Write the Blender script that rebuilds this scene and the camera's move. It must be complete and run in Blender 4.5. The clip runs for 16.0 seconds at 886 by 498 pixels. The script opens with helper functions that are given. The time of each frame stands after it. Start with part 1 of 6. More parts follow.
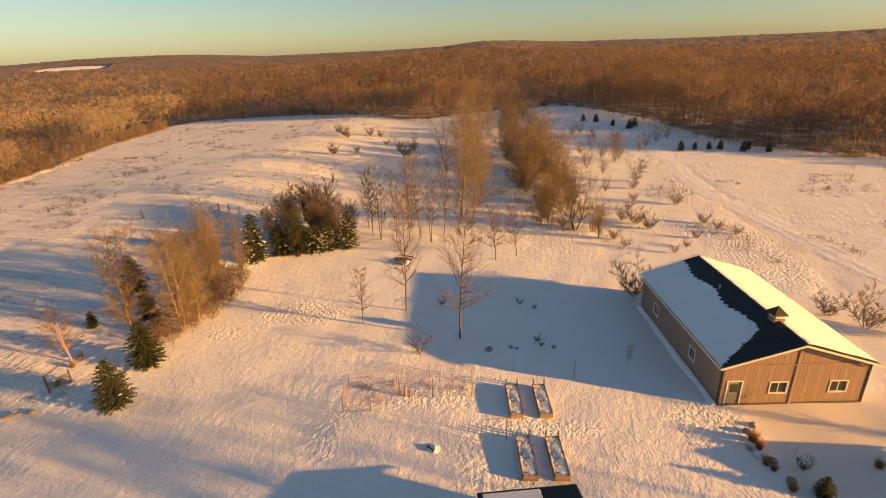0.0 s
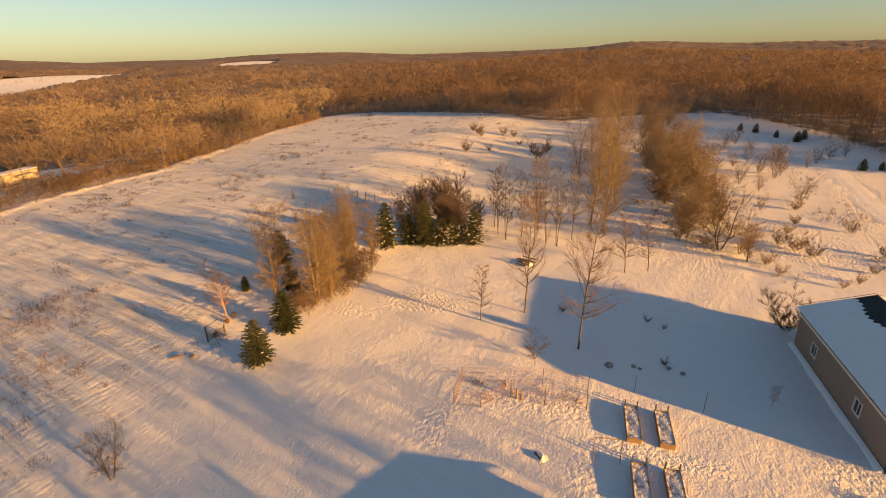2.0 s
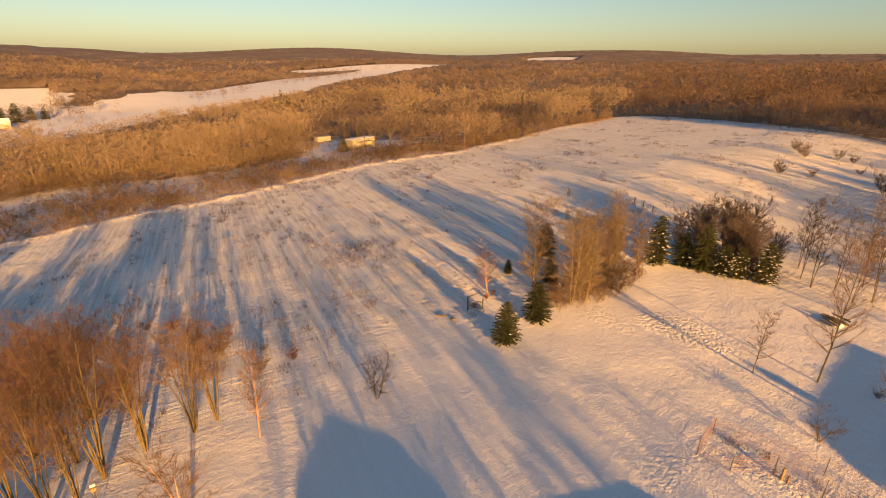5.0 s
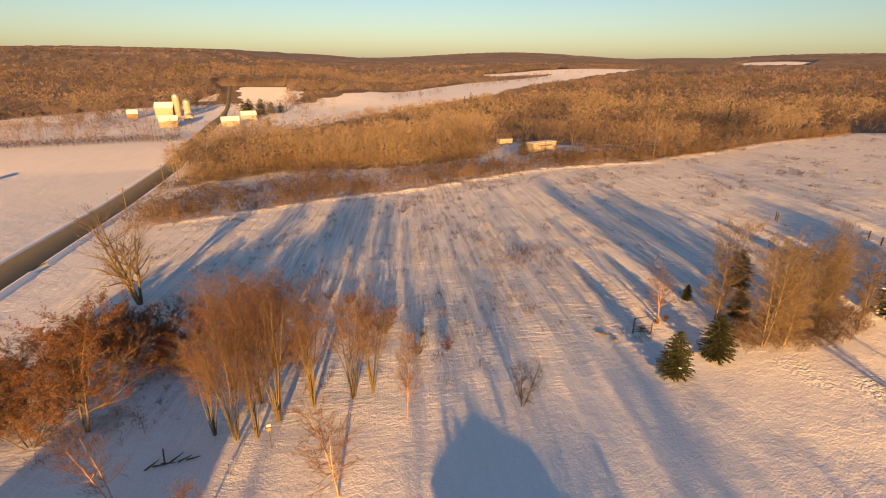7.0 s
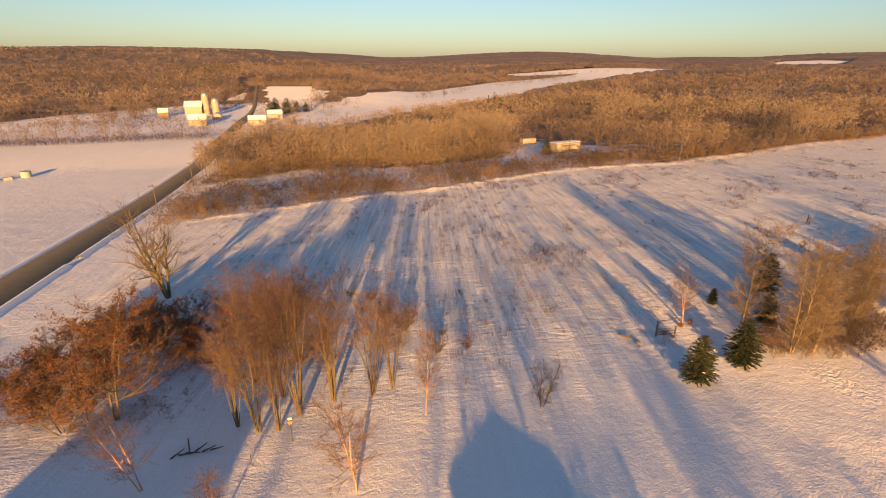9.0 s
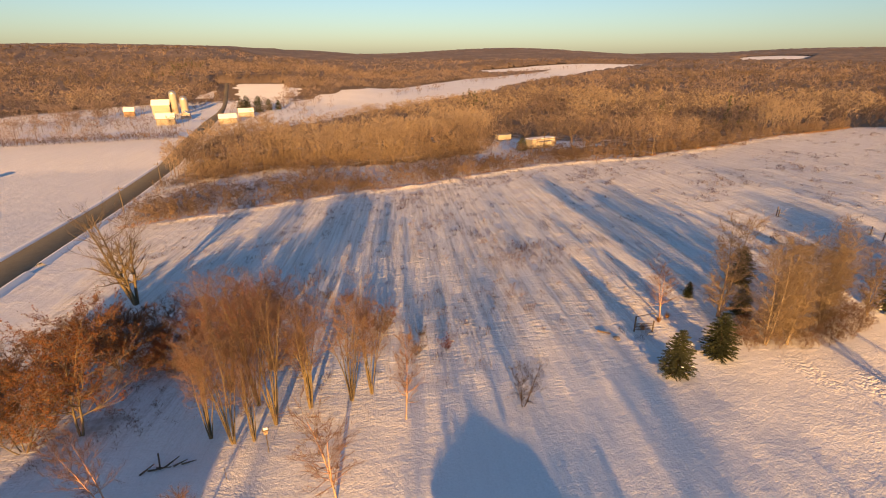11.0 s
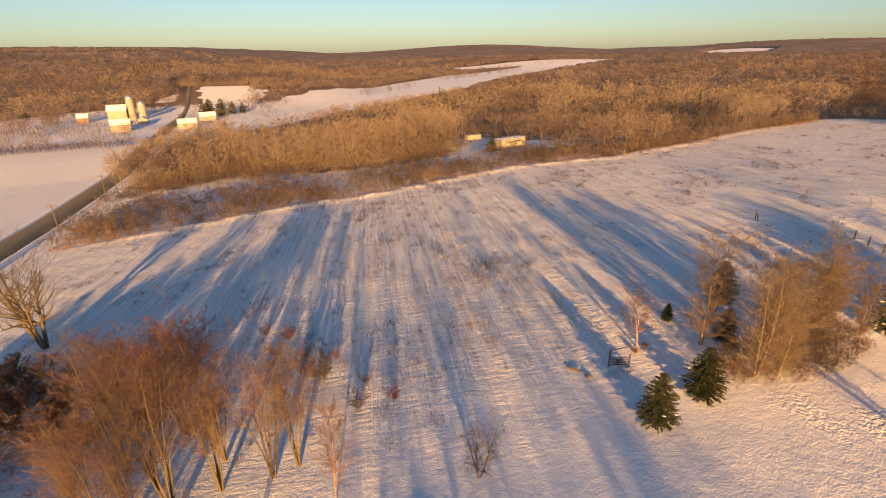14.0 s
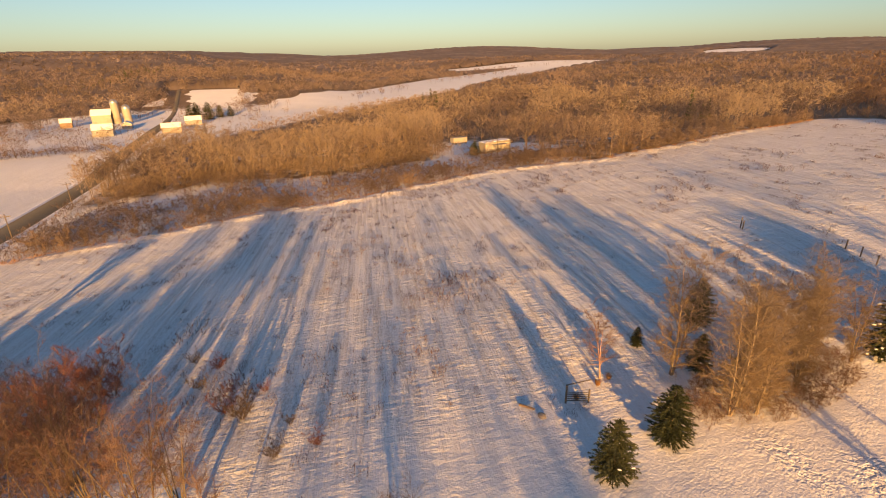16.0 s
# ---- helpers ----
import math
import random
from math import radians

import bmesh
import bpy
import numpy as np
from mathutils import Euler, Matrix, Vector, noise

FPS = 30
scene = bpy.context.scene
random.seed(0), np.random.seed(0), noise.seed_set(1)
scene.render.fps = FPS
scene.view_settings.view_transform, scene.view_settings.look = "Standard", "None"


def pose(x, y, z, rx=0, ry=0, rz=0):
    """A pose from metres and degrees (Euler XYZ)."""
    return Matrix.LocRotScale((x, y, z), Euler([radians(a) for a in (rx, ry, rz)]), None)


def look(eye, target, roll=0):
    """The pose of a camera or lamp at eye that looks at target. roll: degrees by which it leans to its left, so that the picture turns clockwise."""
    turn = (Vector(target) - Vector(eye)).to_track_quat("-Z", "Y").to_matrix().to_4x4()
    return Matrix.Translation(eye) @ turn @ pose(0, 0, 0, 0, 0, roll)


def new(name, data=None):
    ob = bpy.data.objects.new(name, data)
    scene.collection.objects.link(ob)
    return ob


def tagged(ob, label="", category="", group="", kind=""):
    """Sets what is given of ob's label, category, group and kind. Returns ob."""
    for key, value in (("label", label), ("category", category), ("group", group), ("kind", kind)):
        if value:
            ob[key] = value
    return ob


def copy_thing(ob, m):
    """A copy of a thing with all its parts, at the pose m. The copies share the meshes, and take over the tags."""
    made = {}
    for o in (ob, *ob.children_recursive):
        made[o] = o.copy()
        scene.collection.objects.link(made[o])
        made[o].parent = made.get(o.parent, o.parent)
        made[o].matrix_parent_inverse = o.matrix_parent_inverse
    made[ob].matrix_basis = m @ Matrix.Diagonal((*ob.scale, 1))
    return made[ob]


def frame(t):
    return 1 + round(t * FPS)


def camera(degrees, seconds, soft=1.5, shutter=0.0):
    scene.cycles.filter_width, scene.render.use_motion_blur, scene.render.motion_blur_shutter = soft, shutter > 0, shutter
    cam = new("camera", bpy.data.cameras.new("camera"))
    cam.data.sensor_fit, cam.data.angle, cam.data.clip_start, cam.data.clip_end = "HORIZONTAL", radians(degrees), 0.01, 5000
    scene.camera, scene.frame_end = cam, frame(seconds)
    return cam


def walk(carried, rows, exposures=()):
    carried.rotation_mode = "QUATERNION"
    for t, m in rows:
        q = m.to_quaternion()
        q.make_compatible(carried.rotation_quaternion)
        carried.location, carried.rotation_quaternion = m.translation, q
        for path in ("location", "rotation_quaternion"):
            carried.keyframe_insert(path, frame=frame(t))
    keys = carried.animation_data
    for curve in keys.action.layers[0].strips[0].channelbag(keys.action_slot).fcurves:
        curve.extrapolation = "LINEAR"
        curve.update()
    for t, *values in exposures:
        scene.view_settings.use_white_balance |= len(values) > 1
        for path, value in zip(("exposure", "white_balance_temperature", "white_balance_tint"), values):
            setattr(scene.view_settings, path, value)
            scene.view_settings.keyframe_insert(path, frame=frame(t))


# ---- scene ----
cam = camera(83.0, 16.0, 1.05)
PATH = [
    (0, (1.149, 0.387, 25.533), (0.949, 2.238, 24.803), -2.1),
    (0.5, (1.116, 0.468, 25.549), (0.854, 2.312, 24.818), -2.1),
    (1, (1.184, 0.463, 25.577), (0.805, 2.287, 24.849), -2.0),
    (1.5, (0.91, 0.279, 25.58), (0.398, 2.073, 24.858), -1.6),
    (2, (0.561, 0.333, 25.431), (-0.099, 2.079, 24.714), -1.3),
    (2.5, (0.404, 0.22, 25.437), (-0.415, 1.899, 24.723), -1.0),
    (3, (0.257, 0.2, 25.412), (-0.718, 1.794, 24.701), -0.7),
    (3.5, (0.242, 0.195, 25.415), (-0.881, 1.691, 24.707), -0.6),
    (4, (0.251, 0.245, 25.539), (-1.001, 1.634, 24.83), -0.5),
    (4.5, (0.281, -0.037, 25.715), (-1.081, 1.243, 25.003), -0.2),
    (4.7, (0.249, -0.178, 25.752), (-1.153, 1.055, 25.036), 0.1),
    (6.8, (-0.262, 0.281, 25.44), (-2.024, 0.907, 24.73), 0.5),
    (7, (-0.236, 0.37, 25.428), (-2.014, 0.945, 24.718), 0.4),
    (7.5, (-0.211, 0.41, 25.345), (-2.011, 0.915, 24.634), 0.4),
    (8, (-0.123, 0.393, 25.372), (-1.928, 0.877, 24.661), 0.3),
    (8.5, (-0.11, 0.411, 25.354), (-1.915, 0.895, 24.642), 0.3),
    (9, (-0.11, 0.368, 25.409), (-1.913, 0.861, 24.696), 0.3),
    (11.5, (-1.548, 0.816, 25.379), (-3.312, 1.419, 24.656), -0.0),
    (12, (-2.502, 1.311, 25.361), (-4.259, 1.937, 24.639), -0.2),
    (12.5, (-3.493, 2.054, 25.468), (-5.243, 2.692, 24.741), -0.4),
    (13, (-4.579, 2.984, 25.534), (-6.325, 3.632, 24.804), -0.5),
    (13.5, (-5.656, 4.219, 25.595), (-7.4, 4.87, 24.863), -0.7),
    (14, (-6.707, 5.679, 25.609), (-8.449, 6.333, 24.877), -0.8),
    (14.5, (-7.652, 7.22, 25.673), (-9.393, 7.876, 24.938), -1.0),
    (15, (-8.433, 8.824, 25.609), (-10.174, 9.481, 24.877), -1.0),
    (15.5, (-9.21, 10.573, 25.362), (-10.952, 11.23, 24.632), -1.2),
    (16, (-9.853, 12.226, 25.129), (-11.596, 12.885, 24.403), -1.2),
]
walk(cam, [(t, look(eye, target, roll)) for t, eye, target, roll in PATH], [(0.0, 1.46, 7900, 13), (3.0, 1.40, 8200, 14), (8.0, 1.39, 6900, 16), (13.0, 1.38, 6400, 15), (16.0, 1.36, 6750, 15)])


# ground form: the height of the land at x, y
def ramp(v, a, b):
    u = np.clip((v - a) / (b - a), 0.0, 1.0)
    return u * u * (3 - 2 * u)


def ground(x, y):
    x, y = np.asarray(x, float), np.asarray(y, float)
    west = np.maximum(-x - 40.0, 0.0)
    west = west * west / (west + 8.0)
    z = -0.06 * np.minimum(west, 150.0) - 3.0 * ramp(-x, 150, 330)
    z = z + 0.058 * np.clip(y - 38.0, -75.0, 52.0) * ramp(-x, 22, 62) * (1 - ramp(-x, 130, 260))
    z = z + 3.5 * ramp(y, 70, 230) * (1 - 0.6 * ramp(-x, 20, 70))
    z = z + 15.0 * ramp(y, 230, 900) * ramp(x, -1200, 0) * (1 - 0.9 * ramp(x, -60, 380))
    z = z + 13.0 * ramp(-x, 410, 580) * (1 - ramp(np.abs(y + 10), 40, 160))
    west_hill = ramp(-x, 450, 1500) * ramp(-y, 10, 180)
    z = z + 42.0 * west_hill
    r = np.hypot(x, y)
    hills = ramp(r, 1200, 3600)
    z = z + (43.0 - 25.0 * west_hill + 16 * np.sin(x / 410.0 + 1.0) * np.cos(y / 520.0) + 14 * np.sin(y / 330.0 + 0.4 + x / 900.0) + 3 * np.sin(x / 170.0 - y / 240.0)) * hills
    z = z + 13.0 * np.exp(-((x + 1215) / 190.0) ** 2 - ((y - 720) / 300.0) ** 2)
    z = z + 15.0 * np.exp(-((x + 1830) / 420.0) ** 2 - ((y - 2180) / 420.0) ** 2)
    return z


# end of ground form


SUN_DIR = Vector((0.958, -0.232, 0.170)).normalized()
world = bpy.data.worlds.new("sky")
scene.world = world
world.use_nodes = True
wn = world.node_tree
wn.nodes.clear()
sky = wn.nodes.new("ShaderNodeTexSky")
sky.sky_type, sky.sun_disc = "NISHITA", False
sky.sun_elevation, sky.sun_rotation = math.asin(SUN_DIR.z), math.atan2(SUN_DIR.x, SUN_DIR.y)
sky.air_density, sky.dust_density, sky.ozone_density = 1.0, 0.55, 2.7
back = wn.nodes.new("ShaderNodeBackground")
back.inputs["Strength"].default_value = 0.057
wout = wn.nodes.new("ShaderNodeOutputWorld")
wn.links.new(sky.outputs[0], back.inputs[0])
wn.links.new(back.outputs[0], wout.inputs[0])
sun = new("sun", bpy.data.lights.new("sun", "SUN"))
sun.data.energy, sun.data.angle, sun.data.color = 5.0, radians(0.6), (1.0, 0.515, 0.135)
sun.matrix_world = look(Vector((60, -20, 40)), Vector((60, -20, 40)) - SUN_DIR)


# ---- materials ----
class Nodes:
    """A small hand for node materials."""

    def __init__(self, name, roughness=0.8, metallic=0.0):
        self.mat = bpy.data.materials.new(name)
        self.mat.use_nodes = True
        self.tree = self.mat.node_tree
        self.b = self.tree.nodes["Principled BSDF"]
        self.b.inputs["Roughness"].default_value = roughness
        self.b.inputs["Metallic"].default_value = metallic
        self.b.inputs["Specular IOR Level"].default_value = 0.3

    def put(self, kind):
        return self.tree.nodes.new(kind)

    def wire(self, a, b):
        self.tree.links.new(a, b)

    def coords(self, scale=(1, 1, 1), rot=(0, 0, 0), space="Object"):
        c, m = self.put("ShaderNodeTexCoord"), self.put("ShaderNodeMapping")
        m.inputs["Scale"].default_value, m.inputs["Rotation"].default_value = scale, rot
        self.wire(c.outputs[space], m.inputs[0])
        return m.outputs[0]

    def rows(self, scale, degrees):
        """Coordinates turned about z, then stretched."""
        c, turn, m = self.put("ShaderNodeTexCoord"), self.put("ShaderNodeMapping"), self.put("ShaderNodeMapping")
        turn.inputs["Rotation"].default_value = (0, 0, radians(degrees))
        m.inputs["Scale"].default_value = scale
        self.wire(c.outputs["Object"], turn.inputs[0])
        self.wire(turn.outputs[0], m.inputs[0])
        return m.outputs[0]

    def noise(self, scale, detail=4.0, rough=0.6, at=None):
        n = self.put("ShaderNodeTexNoise")
        n.inputs["Scale"].default_value, n.inputs["Detail"].default_value, n.inputs["Roughness"].default_value = scale, detail, rough
        self.wire(at or self.coords(), n.inputs["Vector"])
        return n.outputs[0]

    def ramp(self, fac, *stops):
        r = self.put("ShaderNodeValToRGB")
        e = r.color_ramp.elements
        while len(e) < len(stops):
            e.new(0.5)
        for el, (p, c) in zip(e, stops):
            el.position, el.color = p, (*c, 1) if len(c) == 3 else c
        self.wire(fac, r.inputs[0])
        return r.outputs[0]

    def mix(self, fac, a, b, blend="MIX"):
        m = self.put("ShaderNodeMix")
        m.data_type, m.blend_type = "RGBA", blend
        for sock, v in ((m.inputs[0], fac), (m.inputs[6], a), (m.inputs[7], b)):
            if isinstance(v, bpy.types.NodeSocket):
                self.wire(v, sock)
            else:
                sock.default_value = v if not isinstance(v, tuple) or len(v) == 4 else (*v, 1)
        return m.outputs[2]

    def math(self, op, a, b=0.0, c=0.0):
        m = self.put("ShaderNodeMath")
        m.operation = op
        for sock, v in zip(m.inputs, (a, b, c)):
            if isinstance(v, bpy.types.NodeSocket):
                self.wire(v, sock)
            else:
                sock.default_value = v
        return m.outputs[0]

    def attribute(self, name):
        n = self.put("ShaderNodeAttribute")
        n.attribute_name = name
        return n.outputs["Fac"]

    def bump(self, height, strength, distance):
        n = self.put("ShaderNodeBump")
        n.inputs["Strength"].default_value, n.inputs["Distance"].default_value = strength, distance
        self.wire(height, n.inputs["Height"])
        self.wire(n.outputs[0], self.b.inputs["Normal"])

    def colour(self, c):
        if isinstance(c, tuple):
            self.b.inputs["Base Color"].default_value = (*c, 1)
        else:
            self.wire(c, self.b.inputs["Base Color"])
        return self


def shade(c, k):
    return tuple(v * k for v in c)


def grainy(name, c, roughness=0.8, scale=9.0, spread=0.25, relief=0.0, metallic=0.0, stretch=(1, 1, 1), random_tone=0.0):
    """A surface of one colour with grain and blotches at two scales."""
    n = Nodes(name, roughness, metallic)
    at = n.coords(stretch)
    fine, wide = n.noise(scale, 5, 0.65, at), n.noise(scale * 0.13, 2, 0.5, at)
    both = n.math("ADD", n.math("MULTIPLY", fine, 0.6), n.math("MULTIPLY", wide, 0.4))
    col = n.ramp(both, (0.3, shade(c, 1 - spread)), (0.7, shade(c, 1 + spread)))
    if random_tone:
        info = n.put("ShaderNodeObjectInfo")
        k = n.math("MULTIPLY_ADD", info.outputs["Random"], 2 * random_tone, 1 - random_tone)
        v = n.put("ShaderNodeHueSaturation")
        n.wire(col, v.inputs["Color"])
        n.wire(k, v.inputs["Value"])
        col = v.outputs[0]
    n.colour(col)
    if relief:
        n.bump(fine, 0.6, relief)
    return n.mat


def snow_ground():
    n = Nodes("snow_over_grass", 0.7)
    n.b.inputs["Specular IOR Level"].default_value = 0.15
    flat = n.coords((1, 1, 0.0))
    crust, lumps, wide = n.noise(5.6, 3, 0.6, n.rows((0.9, 1.1, 0), 77)), n.noise(1.3, 3, 0.55, flat), n.noise(0.05, 3, 0.55, flat)
    rows = n.noise(1.0, 4, 0.7, n.rows((0.06, 1.5, 0), 13))
    specks = n.noise(5.0, 3, 0.7, n.rows((0.5, 1.2, 0), 13))
    ridges = n.noise(1.0, 4, 0.65, n.rows((1.9, 0.55, 0), 8))
    stubble, litter, packed, tramp = n.attribute("stubble"), n.attribute("litter"), n.attribute("packed"), n.attribute("tramp")
    prints = n.ramp(n.noise(2.6, 2, 0.55, flat), (0.40, (0, 0, 0)), (0.56, (1, 1, 1)))
    snow = n.ramp(n.math("ADD", n.math("MULTIPLY", crust, 0.5), n.math("MULTIPLY", wide, 0.5)), (0.35, (0.78, 0.79, 0.81)), (0.65, (0.88, 0.88, 0.89)))
    grass = n.ramp(specks, (0.3, (0.10, 0.075, 0.045)), (0.7, (0.26, 0.19, 0.11)))
    cover = n.math("MULTIPLY", n.math("MULTIPLY", specks, rows), 1.0)
    bare = n.ramp(n.math("ADD", cover, n.math("MULTIPLY", wide, 0.12)), (0.27, (0, 0, 0)), (0.42, (1, 1, 1)))
    col = n.mix(n.math("MULTIPLY", n.math("MULTIPLY", bare, stubble), 0.46), snow, grass)
    col = n.mix(n.math("MULTIPLY", packed, 0.5), col, (0.60, 0.53, 0.45))
    leaf = n.ramp(n.noise(2.3, 4, 0.7, flat), (0.35, (0.10, 0.075, 0.05)), (0.65, (0.26, 0.19, 0.125)))
    patch = n.ramp(n.math("ADD", n.noise(0.16, 4, 0.65, flat), n.math("MULTIPLY_ADD", litter, 1.0, -1.0)), (0.33, (0, 0, 0)), (0.55, (1, 1, 1)))
    n.colour(n.mix(patch, col, leaf))
    height = n.math("ADD", n.math("MULTIPLY", crust, 0.155), n.math("ADD", n.math("MULTIPLY", lumps, 0.26), n.math("MULTIPLY", n.math("ADD", rows, n.math("MULTIPLY", ridges, n.math("MULTIPLY", n.noise(0.22, 2, 0.5, flat), 2.7))), n.math("MULTIPLY", stubble, 0.9))))
    height = n.math("ADD", n.math("MULTIPLY", height, n.math("MULTIPLY_ADD", packed, -0.7, 1.0)), n.math("MULTIPLY", n.math("MULTIPLY", prints, tramp), 0.42))
    n.bump(height, 1.0, 0.30)
    return n.mat


def bark(name, c, pale=None):
    n = Nodes(name, 0.9)
    at = n.coords((1, 1, 0.25))
    grain = n.noise(14.0, 4, 0.7, at)
    col = n.ramp(grain, (0.3, shade(c, 0.6)), (0.7, shade(c, 1.35)))
    if pale:
        marks = n.ramp(n.noise(5.0, 3, 0.7, n.coords((1, 1, 2.2))), (0.42, (0, 0, 0)), (0.5, (1, 1, 1)))
        col = n.mix(marks, col, pale)
    n.colour(col)
    return n.mat


def twig(name, a, b, scale=0.12, thin_=True):
    n = Nodes(name, 0.85)
    info = n.put("ShaderNodeObjectInfo")
    at = n.put("ShaderNodeNewGeometry")
    v = n.noise(scale, 2, 0.6, at.outputs["Position"])
    fine = n.math("MULTIPLY_ADD", info.outputs["Random"], 0.25, -0.12)
    col = n.ramp(n.math("ADD", v, fine), (0.40, a), (0.60, b))
    n.colour(col)
    if not thin_:
        return n.mat
    thin, both = n.put("ShaderNodeBsdfTranslucent"), n.put("ShaderNodeMixShader")
    both.inputs[0].default_value = 0.5
    n.wire(col, thin.inputs["Color"])
    n.wire(n.b.outputs[0], both.inputs[1])
    n.wire(thin.outputs[0], both.inputs[2])
    n.wire(both.outputs[0], n.tree.nodes["Material Output"].inputs["Surface"])
    return n.mat


SNOW = snow_ground()
SNOW_CAP = grainy("settled_snow", (0.87, 0.87, 0.88), 0.65, 4.0, 0.05, 0.03)
BARK = bark("grey_brown_bark", (0.105, 0.082, 0.06))
BARK_GOLD = bark("lichened_yellow_bark", (0.190, 0.146, 0.082))
BARK_OLIVE = bark("olive_brown_bark", (0.150, 0.118, 0.070))
BARK_BIRCH = bark("birch_bark", (0.14, 0.11, 0.085), (0.27, 0.22, 0.165))
BARK_PINK = bark("young_birch_bark", (0.42, 0.22, 0.13), (0.52, 0.34, 0.24))
TWIG_RED = twig("reddish_twigs", (0.184, 0.122, 0.090), (0.281, 0.187, 0.134))
TWIG_TAN = twig("tan_twigs", (0.215, 0.164, 0.110), (0.320, 0.248, 0.168))
TWIG_GREY = twig("grey_twigs", (0.130, 0.102, 0.078), (0.225, 0.178, 0.136))
TWIG_WOOD = twig("woodland_twigs", (0.240, 0.180, 0.132), (0.385, 0.290, 0.212), 0.07)
TWIG_OLIVE = twig("olive_tan_twigs", (0.300, 0.233, 0.168), (0.415, 0.328, 0.234), 0.05)
TWIG_NORTH = twig("red_brown_twigs", (0.176, 0.123, 0.092), (0.285, 0.202, 0.152), 0.05)
TWIG_DUSK = twig("dusky_brush_twigs", (0.138, 0.106, 0.085), (0.205, 0.158, 0.125), 0.09)
BARK_PALE = bark("pale_grey_bark", (0.21, 0.17, 0.125))
TWIG_HILL = twig("hillside_twigs", (0.200, 0.152, 0.126), (0.312, 0.240, 0.196), 0.030)
TWIG_FAR = twig("hillside_woods", (0.223, 0.172, 0.147), (0.345, 0.268, 0.226), 0.008)
CANOPY = twig("closed_canopy", (0.158, 0.120, 0.092), (0.238, 0.182, 0.138), 0.030, False)
CANOPY_FAR = twig("far_canopy", (0.160, 0.121, 0.095), (0.245, 0.186, 0.145), 0.008, False)
LEAF_RUST = twig("rust_oak_leaves", (0.190, 0.078, 0.032), (0.330, 0.155, 0.062), 0.8)
TWIG_RUST = twig("rust_red_twigs", (0.210, 0.092, 0.062), (0.352, 0.161, 0.101), 0.2)
TWIG_DARK = twig("dark_thicket_twigs", (0.128, 0.102, 0.092), (0.215, 0.172, 0.148))
NEEDLE = twig("spruce_needles", (0.050, 0.064, 0.036), (0.120, 0.132, 0.070), 1.6)
GRASS_DRY = twig("dry_weeds", (0.085, 0.058, 0.046), (0.185, 0.125, 0.095), 0.3)
BRUSH_TWIG = twig("dark_brush", (0.180, 0.132, 0.094), (0.350, 0.256, 0.178), 0.1)
GRASS_GOLD = twig("golden_grass", (0.420, 0.240, 0.100), (0.580, 0.360, 0.170), 0.8)
ASPHALT = grainy("salt_worn_asphalt", (0.19, 0.165, 0.115), 0.95, 6.0, 0.2, 0.01)
SIDING = grainy("tan_steel_siding", (0.285, 0.203, 0.158), 0.6, 2.0, 0.06, 0.0)
TRIM = grainy("cream_trim", (0.72, 0.66, 0.56), 0.5, 5.0, 0.06)
DARK_STEEL = grainy("dark_green_steel_roofing", (0.030, 0.034, 0.034), 0.4, 3.0, 0.2, 0.0, 0.0)
BOARD = grainy("weathered_board", (0.27, 0.19, 0.12), 0.85, 12.0, 0.35, 0.004, 0.0, (1, 1, 0.2), 0.2)
BOARD_GREY = grainy("grey_weathered_wood", (0.11, 0.09, 0.07), 0.9, 12.0, 0.35, 0.004, 0.0, (1, 1, 0.2), 0.2)
WHITE_PAINT = grainy("white_painted_boards", (0.34, 0.325, 0.30), 0.6, 3.0, 0.1)
CREAM_PAINT = grainy("cream_painted_boards", (0.33, 0.31, 0.265), 0.6, 3.0, 0.1)
SHINGLE = grainy("dark_shingles", (0.06, 0.05, 0.045), 0.85, 8.0, 0.3, 0.01)
STONE = grainy("field_stone", (0.30, 0.27, 0.24), 0.85, 7.0, 0.3, 0.02, 0.0, (1, 1, 1), 0.2)
GREY_STEEL = grainy("galvanised_steel", (0.42, 0.43, 0.44), 0.4, 5.0, 0.12, 0.0, 0.7)
WIRE = grainy("rusty_wire", (0.30, 0.17, 0.11), 0.7, 20.0, 0.3, 0.0, 0.1)
DARK_GAP = grainy("dark_interior", (0.02, 0.02, 0.022), 0.9, 5.0, 0.2)
PANE = Nodes("window_glass", 0.04).colour((0.03, 0.04, 0.045)).mat
PANE.node_tree.nodes["Principled BSDF"].inputs["Specular IOR Level"].default_value = 0.6


# ---- mesh helpers ----
def raw_mesh(name, verts, faces, mats, slots=None, smooth=False):
    """A mesh from arrays: faces all of one size."""
    me = bpy.data.meshes.new(name)
    verts, faces = np.asarray(verts, np.float32), np.asarray(faces, np.int32)
    k = faces.shape[1]
    me.vertices.add(len(verts))
    me.vertices.foreach_set("co", verts.ravel())
    me.loops.add(faces.size)
    me.loops.foreach_set("vertex_index", faces.ravel())
    me.polygons.add(len(faces))
    me.polygons.foreach_set("loop_start", np.arange(0, faces.size, k, dtype=np.int32))
    for m in mats if isinstance(mats, (list, tuple)) else [mats]:
        me.materials.append(m)
    if slots is not None:
        me.polygons.foreach_set("material_index", np.asarray(slots, np.int32))
    if smooth:
        me.polygons.foreach_set("use_smooth", np.ones(len(faces), bool))
    me.update(calc_edges=True)
    me.validate()
    return me


